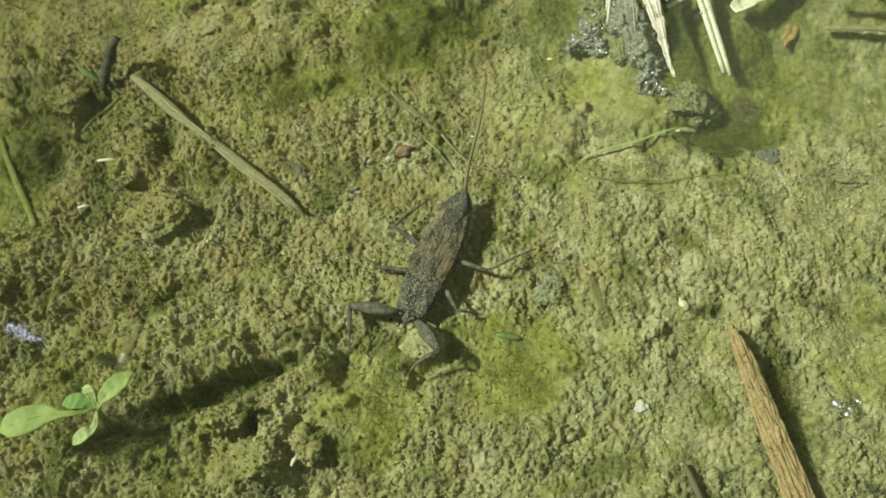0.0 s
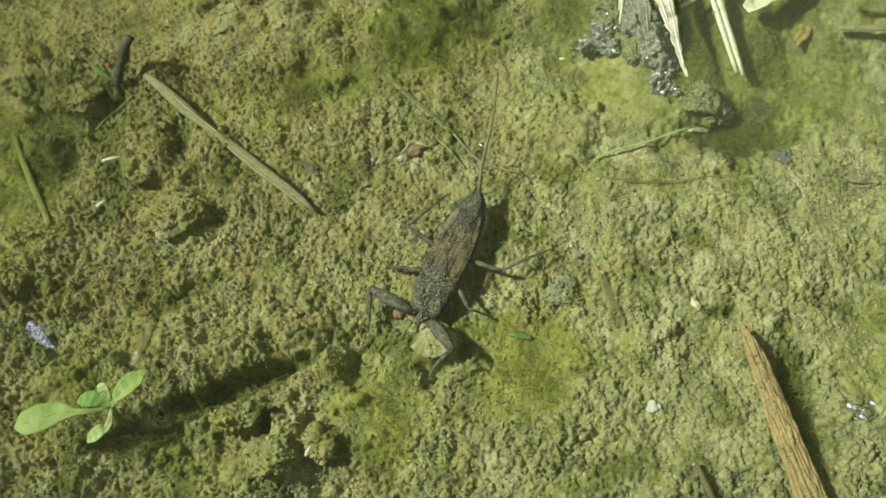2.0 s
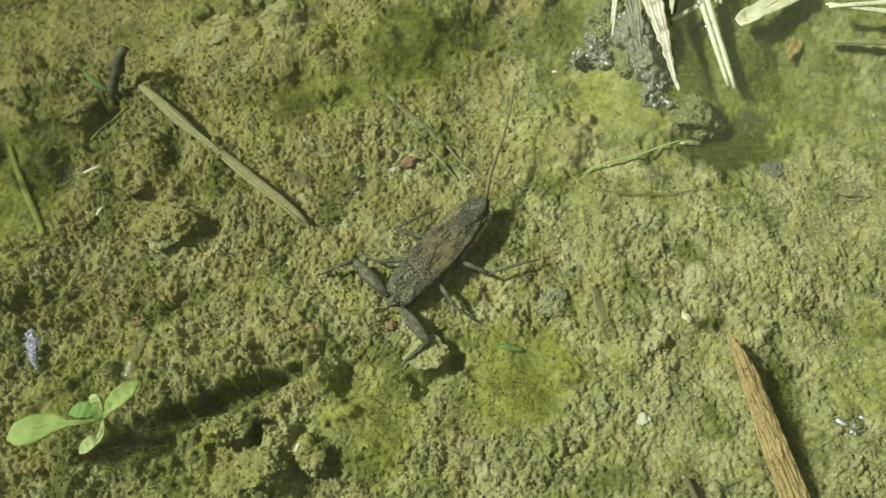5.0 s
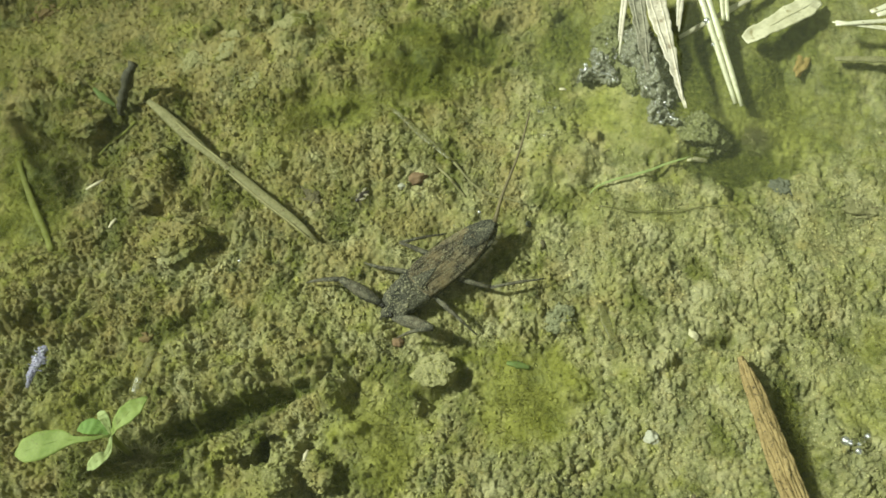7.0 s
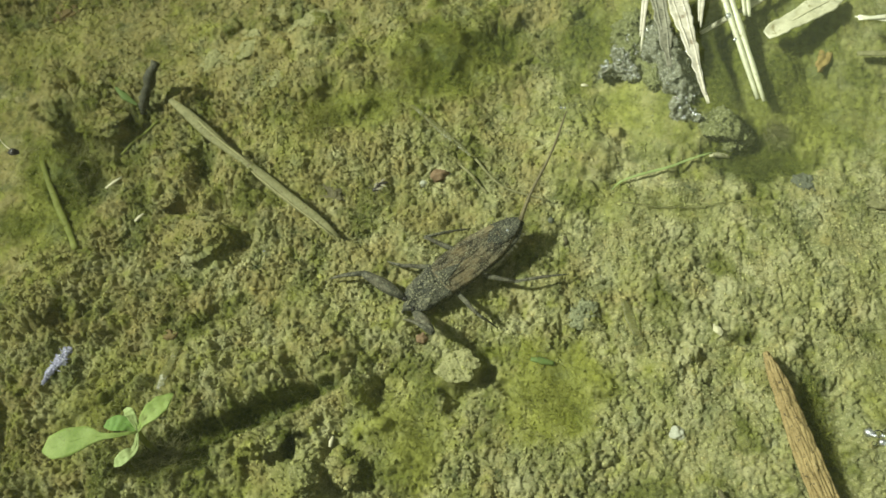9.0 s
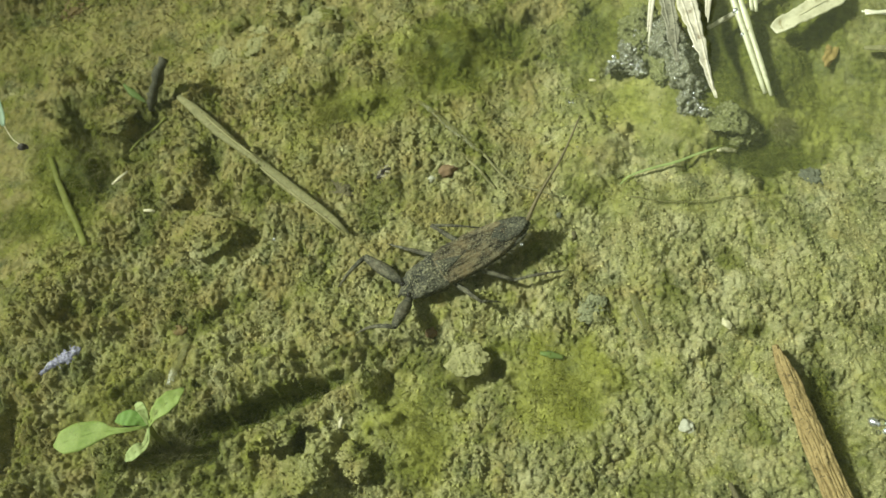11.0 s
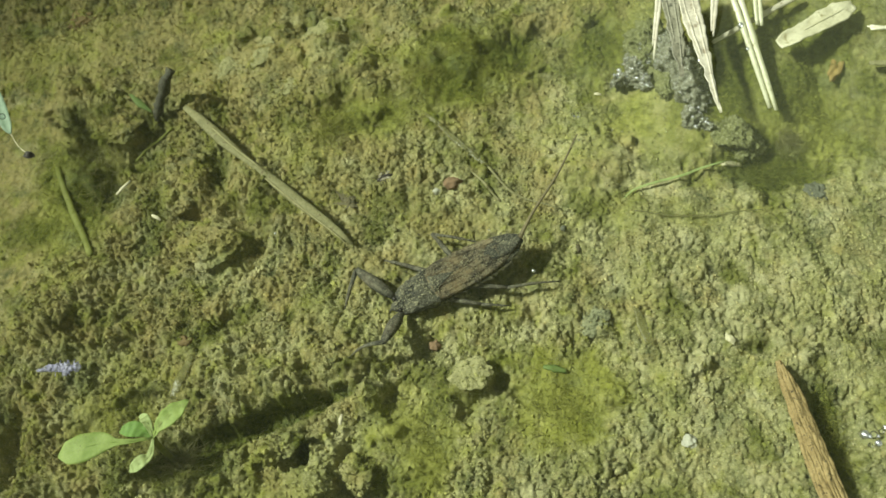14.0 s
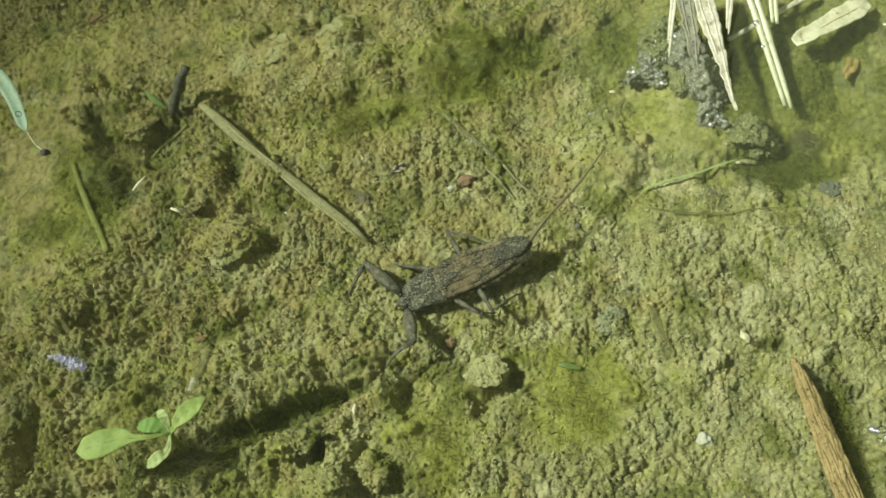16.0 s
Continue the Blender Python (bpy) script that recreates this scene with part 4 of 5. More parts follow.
blade_line = [(x, y, ground_z(x, y) * 0.5 + 0.5) for x, y in ((21.0, 11.2), (22.4, 12.4), (25.6, 13.5), (29.2, 14.3), (31.7, 15.4), (33.7, 15.9), (35.7, 16.5))]
tagged(part("grass_blade", blade(blade_line, [0.1, 0.28, 0.34, 0.34, 0.3, 0.24, 0.15], 0.1, 0.1), GRASS_PALE),
       "thin bright green grass blade curved over silt", "grass")
simple_rod("green_scrap", "pale bleached leaf scrap below the reeds", "leaf", [(35.4, 16.4, 1.2), (36.8, 16.7, 1.3), (38.4, 16.7, 1.2)], [0.2, 0.45, 0.3], SLIVER, flat=0.4)


# ---- bark strip ----
def build_bark():
    ob = thing("bark_strip", "splintered orange-brown strip of rotten bark on silt", "bark")
    rng = random.Random(6)
    a, b = Vector((37.2, -13.2, 1.6)), Vector((41.6, -36.5, 2.0))
    d = (b - a).normalized()
    side = d.cross(Vector((0, 0, 1))).normalized()
    for k in range(15):
        s = (k - 7) / 7
        lo, hi = rng.uniform(-0.02, 0.10) + 0.12 * max(0, abs(s) - 0.4), rng.uniform(0.9, 1.0)
        line, sway = [], rng.uniform(-0.15, 0.15)
        for i in range(19):
            u = lo + (hi - lo) * i / 18
            w = 0.85 + 0.75 * u
            line.append(a.lerp(b, u) + side * (s * w + sway * math.sin(u * 5 + k)) + Vector((rng.uniform(-0.06, 0.06), 0, 0.3 * (1 - s * s) + rng.uniform(-0.12, 0.12))))
        r = rng.uniform(0.19, 0.29)
        part("fibre", tube(line, [r * 0.4] + [r * rng.uniform(0.6, 1.3) for _ in range(17)] + [r * 0.6], 6, None, 0.8, 0.2, k), BARK, ob)
    base = [a.lerp(b, u / 10) + Vector((0, 0, -0.25)) for u in range(11)]
    part("core", tube(base, [0.4] + [0.9 + 0.07 * k for k in range(10)], 8, None, 0.35, 0.12, 3), BARK, ob, "brown inner layer of bark")
    return ob


build_bark()


# ---- seedling ----
def build_seedling():
    ob = thing("seedling", "bright green water seedling with oval leaves rooted in silt", "seedling")
    z0 = ground_z(-39.8, -21.0)
    crown = (-39.6, -20.6, 5.2)
    part("stem", tube(curve([(-39.9, -21.4, z0 - 0.4), (-39.8, -21.0, 2.6), crown], 8), [0.45, 0.42, 0.4, 0.4, 0.4, 0.4, 0.38, 0.3], 8), GRASS_OLD, ob)
    leaves = [([crown, (-41.6, -21.1, 6.0), (-43.6, -21.3, 6.4), (-45.2, -21.3, 6.5), (-47.6, -21.9, 6.5), (-49.4, -22.4, 6.3), (-50.5, -22.7, 6.1)], [0.35, 0.45, 0.9, 2.6, 3.5, 2.8, 0.25], LEAF, "broad pale green spoon-shaped leaf"),
              ([crown, (-38.9, -19.7, 6.0), (-37.8, -18.7, 6.4), (-36.6, -17.6, 6.4), (-35.4, -16.4, 6.2)], [0.3, 1.1, 2.3, 2.2, 0.25], LEAF, "bright green oval leaf"),
              ([crown, (-40.6, -19.9, 5.7), (-41.8, -19.7, 6.0), (-42.8, -19.8, 5.9), (-43.6, -20.0, 5.7)], [0.4, 1.6, 2.0, 1.5, 0.2], LEAF_SHADED, "oval leaf coloured as in shade"),
              ([crown, (-39.9, -22.6, 4.8), (-40.7, -23.4, 5.2), (-41.5, -24.1, 5.1), (-42.1, -24.6, 4.9)], [0.25, 0.8, 1.6, 1.4, 0.2], LEAF_PALE, "small pale green leaf"),
              ([crown, (-40.0, -19.2, 6.3), (-40.5, -18.5, 6.6), (-41.1, -18.2, 6.4)], [0.25, 1.0, 1.2, 0.2], LEAF_PALE, "tiny pale young leaf")]
    for k, (line, widths, mat, label) in enumerate(leaves):
        leaf = part("leaf", blade(line, widths, 0.14, 0.04 + 0.015 * k, 24, 9, None, None, 0.05), mat, ob, label)
        rib = [p + Vector((0, 0, 0.05)) for p in curve(line, 12)]
        part("midrib", tube(rib, [0.1, 0.1, 0.09, 0.08, 0.07, 0.06, 0.05, 0.05, 0.04, 0.03, 0.02, 0.02], 5), mat, leaf)
    part("root", tube(curve([(-39.9, -21.4, z0 + 0.3), (-38.4, -22.6, z0 + 0.6), (-37.4, -24.2, z0 + 0.2)], 7), 0.16, 5), STALK, ob)
    return ob


build_seedling()


# ---- reed clump on the bank ----
def build_mud_clump():
    ob = thing("mud_clump", "wet dark mud clump studded with glistening bubbles", "mud")
    rng = random.Random(9)
    spots_ = [(30.2, 33.5, 2.3, 3.8, 3.0), (31.3, 28.4, 2.4, 3.2, 3.5), (32.8, 24.8, 1.5, 1.9, 2.3), (29.2, 28.6, 1.5, 2.4, 1.8), (25.0, 31.8, 1.3, 1.2, 1.3), (23.4, 30.4, 1.1, 0.9, 1.0),
              (26.6, 33.9, 1.6, 2.2, 1.7), (26.8, 37.4, 2.4, 2.6, 1.8), (33.6, 26.6, 1.5, 2.4, 1.6), (31.4, 23.0, 1.3, 1.5, 1.7), (33.0, 21.7, 1.1, 1.0, 1.3), (25.8, 30.0, 0.8, 0.9, 0.8), (21.9, 30.3, 0.8, 0.7, 0.6), (24.4, 33.4, 1.0, 0.9, 0.8)]
    skin = []
    for k, (x, y, rx, ry, rz) in enumerate(spots_):
        bm = clod(rx, ry, rz, 30 + k, 0.4, 5, 1.15)
        bm.normal_update()
        if k not in (3, 7):
            skin.append([v.co + Vector((x, y, 0.2)) * MM for v in bm.verts if v.normal.z > 0.35 and v.co.z > 0.5 * rz * MM])
        lump_ob = part("clod", bm, MOSSY if k in (3, 6, 7) else MUD, ob)
        lump_ob.location = Vector((x, y, 0.2)) * MM
    for k in range(230):
        r = rng.choice((0.09, 0.1, 0.12, 0.14, 0.16, 0.2, 0.24, 0.3, 0.4))
        bm = bmesh.new()
        bmesh.ops.create_icosphere(bm, subdivisions=2, radius=r * MM)
        bead = part("droplet", bm, AIR, ob)
        bead.location = rng.choice(rng.choice(skin)) + Vector((0, 0, 0.5 * r * MM))
        bead.visible_shadow = False
    return ob


build_mud_clump()

silt_clod("grey-green silt lump at the foot of the reeds", 36.8, 20.6, 2.7, 2.4, 1.3, 41, 0, 0.5, 5, MOSSY, 0.9)
silt_clod("algae-covered silt lump below the straws", 39.4, 19.3, 2.1, 2.1, 1.1, 42, 0, 0.5, 5, MOSSY, 0.9)


def build_reed(name, label, a, b, w0, w1, mat, strips, seed, flat=0.35, frayed=False):
    """A dead stalk or leaf of parallel strips, tapering to its tip at b."""
    ob = thing(name, label, {"straw": "straw", "dry_husk": "husk"}.get(name, "reed"), group="" if name == "dry_husk" else "straws at the bank" if name == "straw" else "dead reed leaves")
    rng = random.Random(seed)
    a, b = Vector(a), Vector(b)
    side = (b - a).normalized().cross(Vector((0, 0, 1))).normalized()
    for k in range(strips):
        s = (k - (strips - 1) / 2) / max(1, strips / 2)
        end = rng.uniform(0.82, 1.0) if frayed else (1.0 if k % 2 == 0 else 0.97)
        line, rad = [], []
        for i in range(12):
            u = end * i / 11
            w = w0 + (w1 - w0) * u
            line.append(a.lerp(b, u) + side * s * w * 0.5 + Vector((0, 0, 0.25 * math.sin(u * 3 + k) * 0.5 + 0.12 * (1 - s * s))))
            rad.append(max(0.07, w / strips * ((0.5 if name == "straw" and strips > 1 else 0.62) + 0.06 * math.sin(i * 1.7 + k) + (0.07 if i == 5 + k else 0))))
        rad[-1] *= 0.8 if name == "straw" else 0.45
        part("strip", tube(line, rad, 8, None, flat, 0.06, seed + k), mat, ob)
    return ob


def build_dead_leaf(name, label, category, pts, widths, mat, seed, ribs, group=""):
    """A crumpled dead leaf: a ragged sheet with raised ribs along it."""
    ob = thing(name, label, category, group=group)
    rng = random.Random(seed)
    n = 40
    ragged = [np.interp(k / (n - 1) * (len(widths) - 1), range(len(widths)), widths) * (0.97 + 0.2 * noise.noise(Vector((k * 0.16, seed, 0))) + 0.12 * noise.noise(Vector((k * 0.55, seed, 5)))) for k in range(n)]
    bm = blade(pts, ragged, 0.16, 0.06, n, 11)
    for v in bm.verts:
        v.co += Vector((0.25 * noise.noise(v.co * 900), 0, 0.4 * noise.noise(v.co * 420 + Vector((seed, 0, 0))) + 0.1 * noise.noise(v.co * 1500))) * MM
    part("blade", bm, mat, ob)
    line = curve(pts, 20)
    for k in range(ribs):
        s = (k + 0.5) / ribs * 2 - 1
        rib, lo, hi = [], rng.randint(0, 4), rng.randint(13, 19)
        for i in range(lo, hi):
            d = (line[i + 1] - line[i]).normalized()
            w = np.interp(i / 19 * (len(widths) - 1), range(len(widths)), widths)
            p = line[i] + d.cross(Vector((0, 0, 1))).normalized() * s * w * 0.42
            rib.append(p + Vector((0, 0, 0.12 + 0.4 * noise.noise(p * MM * 420 + Vector((seed, 0, 0))))))
        part("rib", tube(rib, [0.05] + [rng.uniform(0.09, 0.17) for _ in rib[2:]] + [0.05], 6, None, 0.8, 0.1, seed + k), mat, ob)
    return ob


build_dead_leaf("reed_leaf", "weathered dead reed leaf hanging into the water", "reed", [(31.4, 42.5, 9.2), (31.9, 35, 9.0), (32.8, 27, 8.6), (33.7, 19.4, 8.0)], [3.3, 3.2, 2.7, 1.9, 1.0, 0.3], REED, 51, 2, "dead reed leaves")
build_reed("reed_leaf", "thin withered reed strand beside the mud", (28.6, 42.0, 8.8), (25.9, 28.6, 7.6), 1.0, 0.5, REED, 2, 52, 0.5, True)
build_dead_leaf("reed_leaf", "grey frayed reed sheath on wet mud", "reed", [(29.2, 42.0, 9.0), (29.4, 34, 8.6), (29.5, 25.5, 8.2)], [2.8, 2.5, 2.2, 1.6, 0.5], REED_GREY, 53, 2, "dead reed leaves")
build_reed("reed_leaf", "short curled reed scrap beside the reed leaf", (35.6, 38, 8.8), (34.4, 31.5, 8.2), 1.1, 0.4, REED, 2, 54, 0.4, True)
build_reed("straw", "bleached hollow straw standing in the water", (38.1, 40.9, 9.1), (42.4, 21.9, 3.6), 2.1, 1.4, STRAW, 2, 55, 0.8)
build_reed("straw", "short pale straw beside the long straw", (42.0, 42, 8.4), (41.8, 34.2, 6.6), 1.3, 1.2, STRAW, 2, 56, 0.6)
build_reed("straw", "thin straw lying across behind the reeds", (48.6, 40.0, 5.6), (35.4, 33.0, 5.0), 0.8, 0.6, REED, 1, 57, 0.6)
build_reed("straw", "long bleached straw floating on the water", (70, 28.6, 8.0), (55.8, 32.2, 8.0), 0.9, 0.7, STRAW, 2, 58, 0.5)
build_reed("straw", "bleached straw floating beside another", (70, 31.6, 8.3), (56.0, 31.4, 8.2), 0.7, 0.5, STRAW, 1, 59, 0.6)
build_reed("straw", "broken piece of bleached straw on the water", (70, 35.0, 8.6), (60.5, 32.6, 8.4), 2.6, 1.6, STRAW, 2, 60, 0.4, True)
build_reed("straw", "dull sunken straw filmed with algae", (66.0, 27.7, 4.2), (57.0, 29.0, 3.6), 0.9, 0.7, STALK, 1, 63, 0.5)
build_dead_leaf("dry_husk", "bleached fibrous dry leaf husk floating on the water", "husk", [(55.6, 37.0, 6.7), (52, 35.2, 6.7), (48, 33.2, 6.5), (44.0, 31.2, 6.2)], [1.6, 3.0, 3.3, 3.0, 2.6, 1.6], HUSK, 61, 1)


# ---- the water scorpion ----
def loft(rows, n=18, power=2.3):
    """A flattened body: rows of x, half width, top, bottom (mm)."""
    bm = bmesh.new()
    rings = []
    for x, w, hi, lo in rows:
        ring = []
        for k in range(n):
            a = 2 * math.pi * k / n
            c, s = math.cos(a), math.sin(a)
            cy = math.copysign(abs(c) ** (2 / power), c) * w
            cz = math.copysign(abs(s) ** (2 / power), s)
            ring.append(Vector((x, cy, (hi + lo) / 2 + cz * (hi - lo) / 2)) * MM)
        rings.append(ring)
    ring_skin(bm, rings)
    return bm


def roughen(bm, amount, size):
    bm.normal_update()
    for v in bm.verts:
        v.co += v.normal * amount * MM * noise.noise(v.co / (size * MM))
    return bm


def segment(name, length, profile, mat, parent, label="", sides=8, bend=0.0, flat=0.75):
    """One limb segment along +x from its joint."""
    n = len(profile)
    line = [(length * k / (n - 1), 0, bend * math.sin(math.pi * k / (n - 1))) for k in range(n)]
    return part(name, roughen(tube(line, profile, sides, None, flat, 0.05, n), 0.08, 0.6), mat, parent, label)


BUG = 0.92  # its scale


def build_scorpion():
    ob = thing("water_scorpion", "grey-brown silt-dusted water scorpion with raptorial forelegs on the pond bed", "water bug")
    dense = lambda rows, n: [tuple(np.interp(k / (n - 1) * (len(rows) - 1), range(len(rows)), [r[c] for r in rows]) for c in range(4)) for k in range(n)]
    abdomen = [(3.6, 2.4, 0.1, -1.2), (6, 2.8, 0.25, -1.5), (9.5, 2.85, 0.25, -1.6), (13, 2.75, 0.2, -1.4), (15.8, 2.35, 0.15, -1.0), (17.8, 1.7, 0.05, -0.6), (19.2, 0.6, 0, -0.3)]
    part("abdomen", roughen(loft(dense(abdomen, 30), 20, 2.6), 0.12, 0.7), CHITIN, ob, "dark grey flattened abdomen with a pale edge")
    pron = [(-0.5, 1.7, 0.2, -1.0), (0.2, 2.2, 0.6, -1.3), (1.6, 2.45, 0.9, -1.4), (3.2, 2.65, 1.0, -1.4), (4.6, 2.8, 0.85, -1.2), (5.1, 2.4, 0.55, -0.8)]
    part("pronotum", roughen(loft(dense(pron, 26), 28, 3.0), 0.34, 0.8), CHITIN, ob, "rough near-black shield behind the head")
    wing_label = "brown leathery forewing dusted with silt"
    for s in (-1, 1):
        bm = bmesh.new()
        rows = [(4.4, 0.0, 2.45), (6, 0.0, 2.8), (8, -0.03, 2.85), (10.5, -0.05, 2.85), (13, -0.05, 2.65), (15.5, -0.05, 2.1), (17.3, -0.05, 1.35), (18.7, -0.02, 0.5)]
        rings = []
        for k in range(24):
            u = k / 23 * 7
            x, lo, hi = (np.interp(u, range(8), [r[c] for r in rows]) for c in range(3))
            ring = []
            for j in range(9):
                v = j / 8
                y = lo + (hi - lo) * v
                ring.append(Vector((x, s * y, 0.95 - 0.035 * (x - 4) - 0.5 * v ** 2.2 + 0.03 * math.sin(v * 9))) * MM)
            ring += [q - Vector((0, 0, 0.35 * MM)) for q in reversed(ring)]
            rings.append(ring if s > 0 else ring[::-1])
        ring_skin(bm, rings)
        wing = part("forewing", roughen(bm, 0.22, 0.7), CHITIN_BROWN, ob, wing_label)
        for j, (y0, y1) in enumerate(((0.9, 0.5), (1.9, 1.1))):
            vein = [(5.5, s * y0, 1.0), (9, s * y0 * 1.1, 0.82), (13, s * (y0 + y1) / 2, 0.68), (16, s * y1, 0.55)]
            part("vein", tube(curve(vein, 9), [0.05] * 9, 5), CHITIN_BROWN, wing)
    mem = bmesh.new()
    rings = []
    for k in range(10):
        u = k / 9
        x, w = 13.2 + 5.7 * u, np.interp(u, (0, 0.25, 0.6, 0.85, 1), (0.25, 1.4, 1.45, 0.95, 0.4))
        top = [Vector((x, y * w, 1.04 - 0.035 * (x - 4) - 0.12 * y * y)) * MM for y in (-1, -0.6, -0.2, 0.2, 0.6, 1)]
        rings.append(top + [q - Vector((0, 0, 0.25 * MM)) for q in reversed(top)])
    ring_skin(mem, rings)
    part("wing_membrane", roughen(mem, 0.1, 0.8), CHITIN, ob, "dark grey overlapping wing membrane")
    sc = bmesh.new()
    rings = []
    for k in range(7):
        u = k / 6
        w = 1.25 * (1 - u) + 0.05
        rings.append([Vector((4.6 + 3.6 * u, y * w, 1.0 - 0.05 * u + 0.06 * (1 - abs(y)))) * MM for y in (-1, -0.5, 0, 0.5, 1)] + [Vector((4.6 + 3.6 * u, y * w, 0.6)) * MM for y in (1, -1)])
    ring_skin(sc, rings)
    part("scutellum", roughen(sc, 0.1, 0.6), CHITIN, ob, "dark triangular scutellum")
    head = part("head", roughen(loft(dense([(-1.9, 0.35, 0.05, -0.5), (-1.5, 0.75, 0.2, -0.7), (-0.8, 1.0, 0.4, -0.85), (0.1, 1.2, 0.45, -0.9)], 9), 14, 2.2), 0.1, 0.5), CHITIN, ob, "small dark head")
    for s in (-1, 1):
        bm = bmesh.new()
        bmesh.ops.create_icosphere(bm, subdivisions=2, radius=0.42 * MM)
        e = part("eye", bm, EYE_M, head, "black bead-like eye")
        e.location = Vector((-0.95, s * 0.95, 0.1)) * MM
    part("beak", tube([(-1.8, 0, -0.3), (-2.3, 0, -0.8), (-2.4, 0, -1.3)], [0.25, 0.2, 0.06], 7), LEG, head, "short curved beak")
    siphon_mesh = tube([(17.7 * k / 14, 0.18 * math.sin(k * 0.55), 0.1 * math.sin(k * 0.4)) for k in range(15)], [0.36, 0.31, 0.27, 0.24, 0.22, 0.21, 0.2, 0.19, 0.18, 0.18, 0.17, 0.16, 0.15, 0.14, 0.09], 7)
    siphon = part("siphon", siphon_mesh, SIPHON_M, ob, "long thin breathing siphon reaching the surface")
    rng = random.Random(77)
    hair = bmesh.new()
    for k in range(150):
        u, s = rng.uniform(4.2, 18.6), rng.choice((-1, 1))
        w = np.interp(u, [r[0] for r in abdomen], [r[1] for r in abdomen])
        tip = Vector((u + rng.uniform(0.1, 0.7), s * (w + rng.uniform(0.25, 0.6)), rng.uniform(-0.7, 0.1)))
        tube([(u, s * w * 0.97, -0.4), tip], [0.035, 0.015], 3, hair)
    part("hair_fringe", hair, HAIR, ob, "fine pale hairs along the abdomen edge", False)
    dust = bmesh.new()
    for k in range(1100):
        u = rng.uniform(-1.2, 18.2)
        w = np.interp(u, (-1.5, 0, 2, 5, 9, 13, 16, 18.5), (0.6, 1.9, 2.3, 2.6, 2.8, 2.6, 1.9, 0.6))
        v = rng.uniform(-1, 1)
        if noise.noise(Vector((u * 0.7, v * 2, 3))) + rng.uniform(-0.3, 0.3) < -0.05:
            continue
        z = np.interp(u, (-1.5, 0, 2.5, 4.6, 6, 18.5), (0.25, 0.6, 1.2, 1.25, 0.9, 0.4)) - (0.5 * abs(v) ** 2.2 if u > 4.4 else 0.3 * v * v)
        r = rng.uniform(0.03, 0.13) if u < 5.5 else rng.uniform(0.03, 0.09)
        bmesh.ops.create_icosphere(dust, subdivisions=1, radius=r * MM, matrix=Matrix.Translation(Vector((u, v * w, z + 0.13)) * MM) @ Matrix.Diagonal((1, 1, 0.7, 1)))
    part("silt_dust", dust, DUST, ob, "grains of pale silt settled on the back", False)
    limbs = {}
    for key, side, size in (("fore", 1, 0), ("fore", -1, 0), ("mid", 1, 1), ("mid", -1, 1), ("hind", 1, 2), ("hind", -1, 2)):
        if size == 0:
            femur = segment("foreleg", 7.0, [0.42, 0.6, 0.84, 0.94, 0.9, 0.8, 0.64, 0.42], LEG, ob, "thick raptorial foreleg", 10, 0.25, 0.8)
            tibia = segment("fore_tibia", 6.0, [0.36, 0.34, 0.32, 0.3, 0.27, 0.22, 0.15, 0.05], LEG, femur, "curved claw-like foreleg tip", 7, 0.7, 0.8)
            tibia.location = Vector((6.9, 0, 0)) * MM
        elif size == 1:
            femur = segment("midleg", 5.15, [0.34, 0.4, 0.36, 0.3, 0.26], LEG, ob, "slender walking leg")
            tibia = segment("mid_tibia", 4.2, [0.24, 0.22, 0.2, 0.16, 0.07], LEG, femur)
            tibia.location = Vector((5.1, 0, 0)) * MM
        else:
            femur = segment("hindleg", 5.45, [0.36, 0.42, 0.38, 0.32, 0.27], LEG, ob, "slender walking leg")
            tibia = segment("hind_tibia", 8.0, [0.25, 0.24, 0.22, 0.2, 0.18, 0.15, 0.06], LEG, femur, "", 7, 0.35)
            tibia.location = Vector((5.4, 0, 0)) * MM
        limbs[key, side] = (femur, tibia)
    for o in ob.children_recursive:
        o.data.transform(Matrix.Scale(BUG, 4))
        o.location *= BUG
    return ob, siphon, limbs


scorpion, siphon, limbs = build_scorpion()


# ---- things on the water ----
def floater(name, label, category, x, y, rz=0, dz=0.0):
    return thing(name, label, category, x, y, WATER + dz, 0, 0, rz)


def build_fly(name, label, x, y, seed):
    """A drowned midge: body, head, two wings, legs."""
    ob = floater(name, label, "insect", x, y)
    part("thorax", lump(0.55, 0.36, 0.3, seed, 0.2, 1, 2, 0.6), INSECT_BLACK, ob)
    tail = part("abdomen", lump(0.6, 0.25, 0.22, seed + 1, 0.2, 1, 2, 0.6), INSECT_BLACK, ob)
    tail.location = Vector((0.75, 0.1, 0)) * MM
    for s in (-1, 1):
        part("wing", blade([(0, s * 0.1, 0.3), (0.6, s * 0.5, 0.35), (1.1, s * 0.75, 0.3)], [0.1, 0.45, 0.1], 0.03, 0.1, 7, 4), GAUZE, ob, "pale clear wing")
        for k in range(3):
            part("leg", tube([(-0.2 + 0.25 * k, s * 0.2, 0.1), (-0.4 + 0.4 * k, s * 0.8, 0.2), (-0.6 + 0.55 * k, s * 1.2, 0.02)], 0.05, 4), INSECT_BLACK, ob)
    for o in ob.children:
        o.data.transform(Matrix.Scale(0.78, 4))
        o.location *= 0.78
    return ob


midge = build_fly("midge", "small dark drowned midge on the water surface", -7.8, 6.5, 61)
midge_b = build_fly("midge", "tiny dark drowned midge near another", -8.8, 4.9, 66)


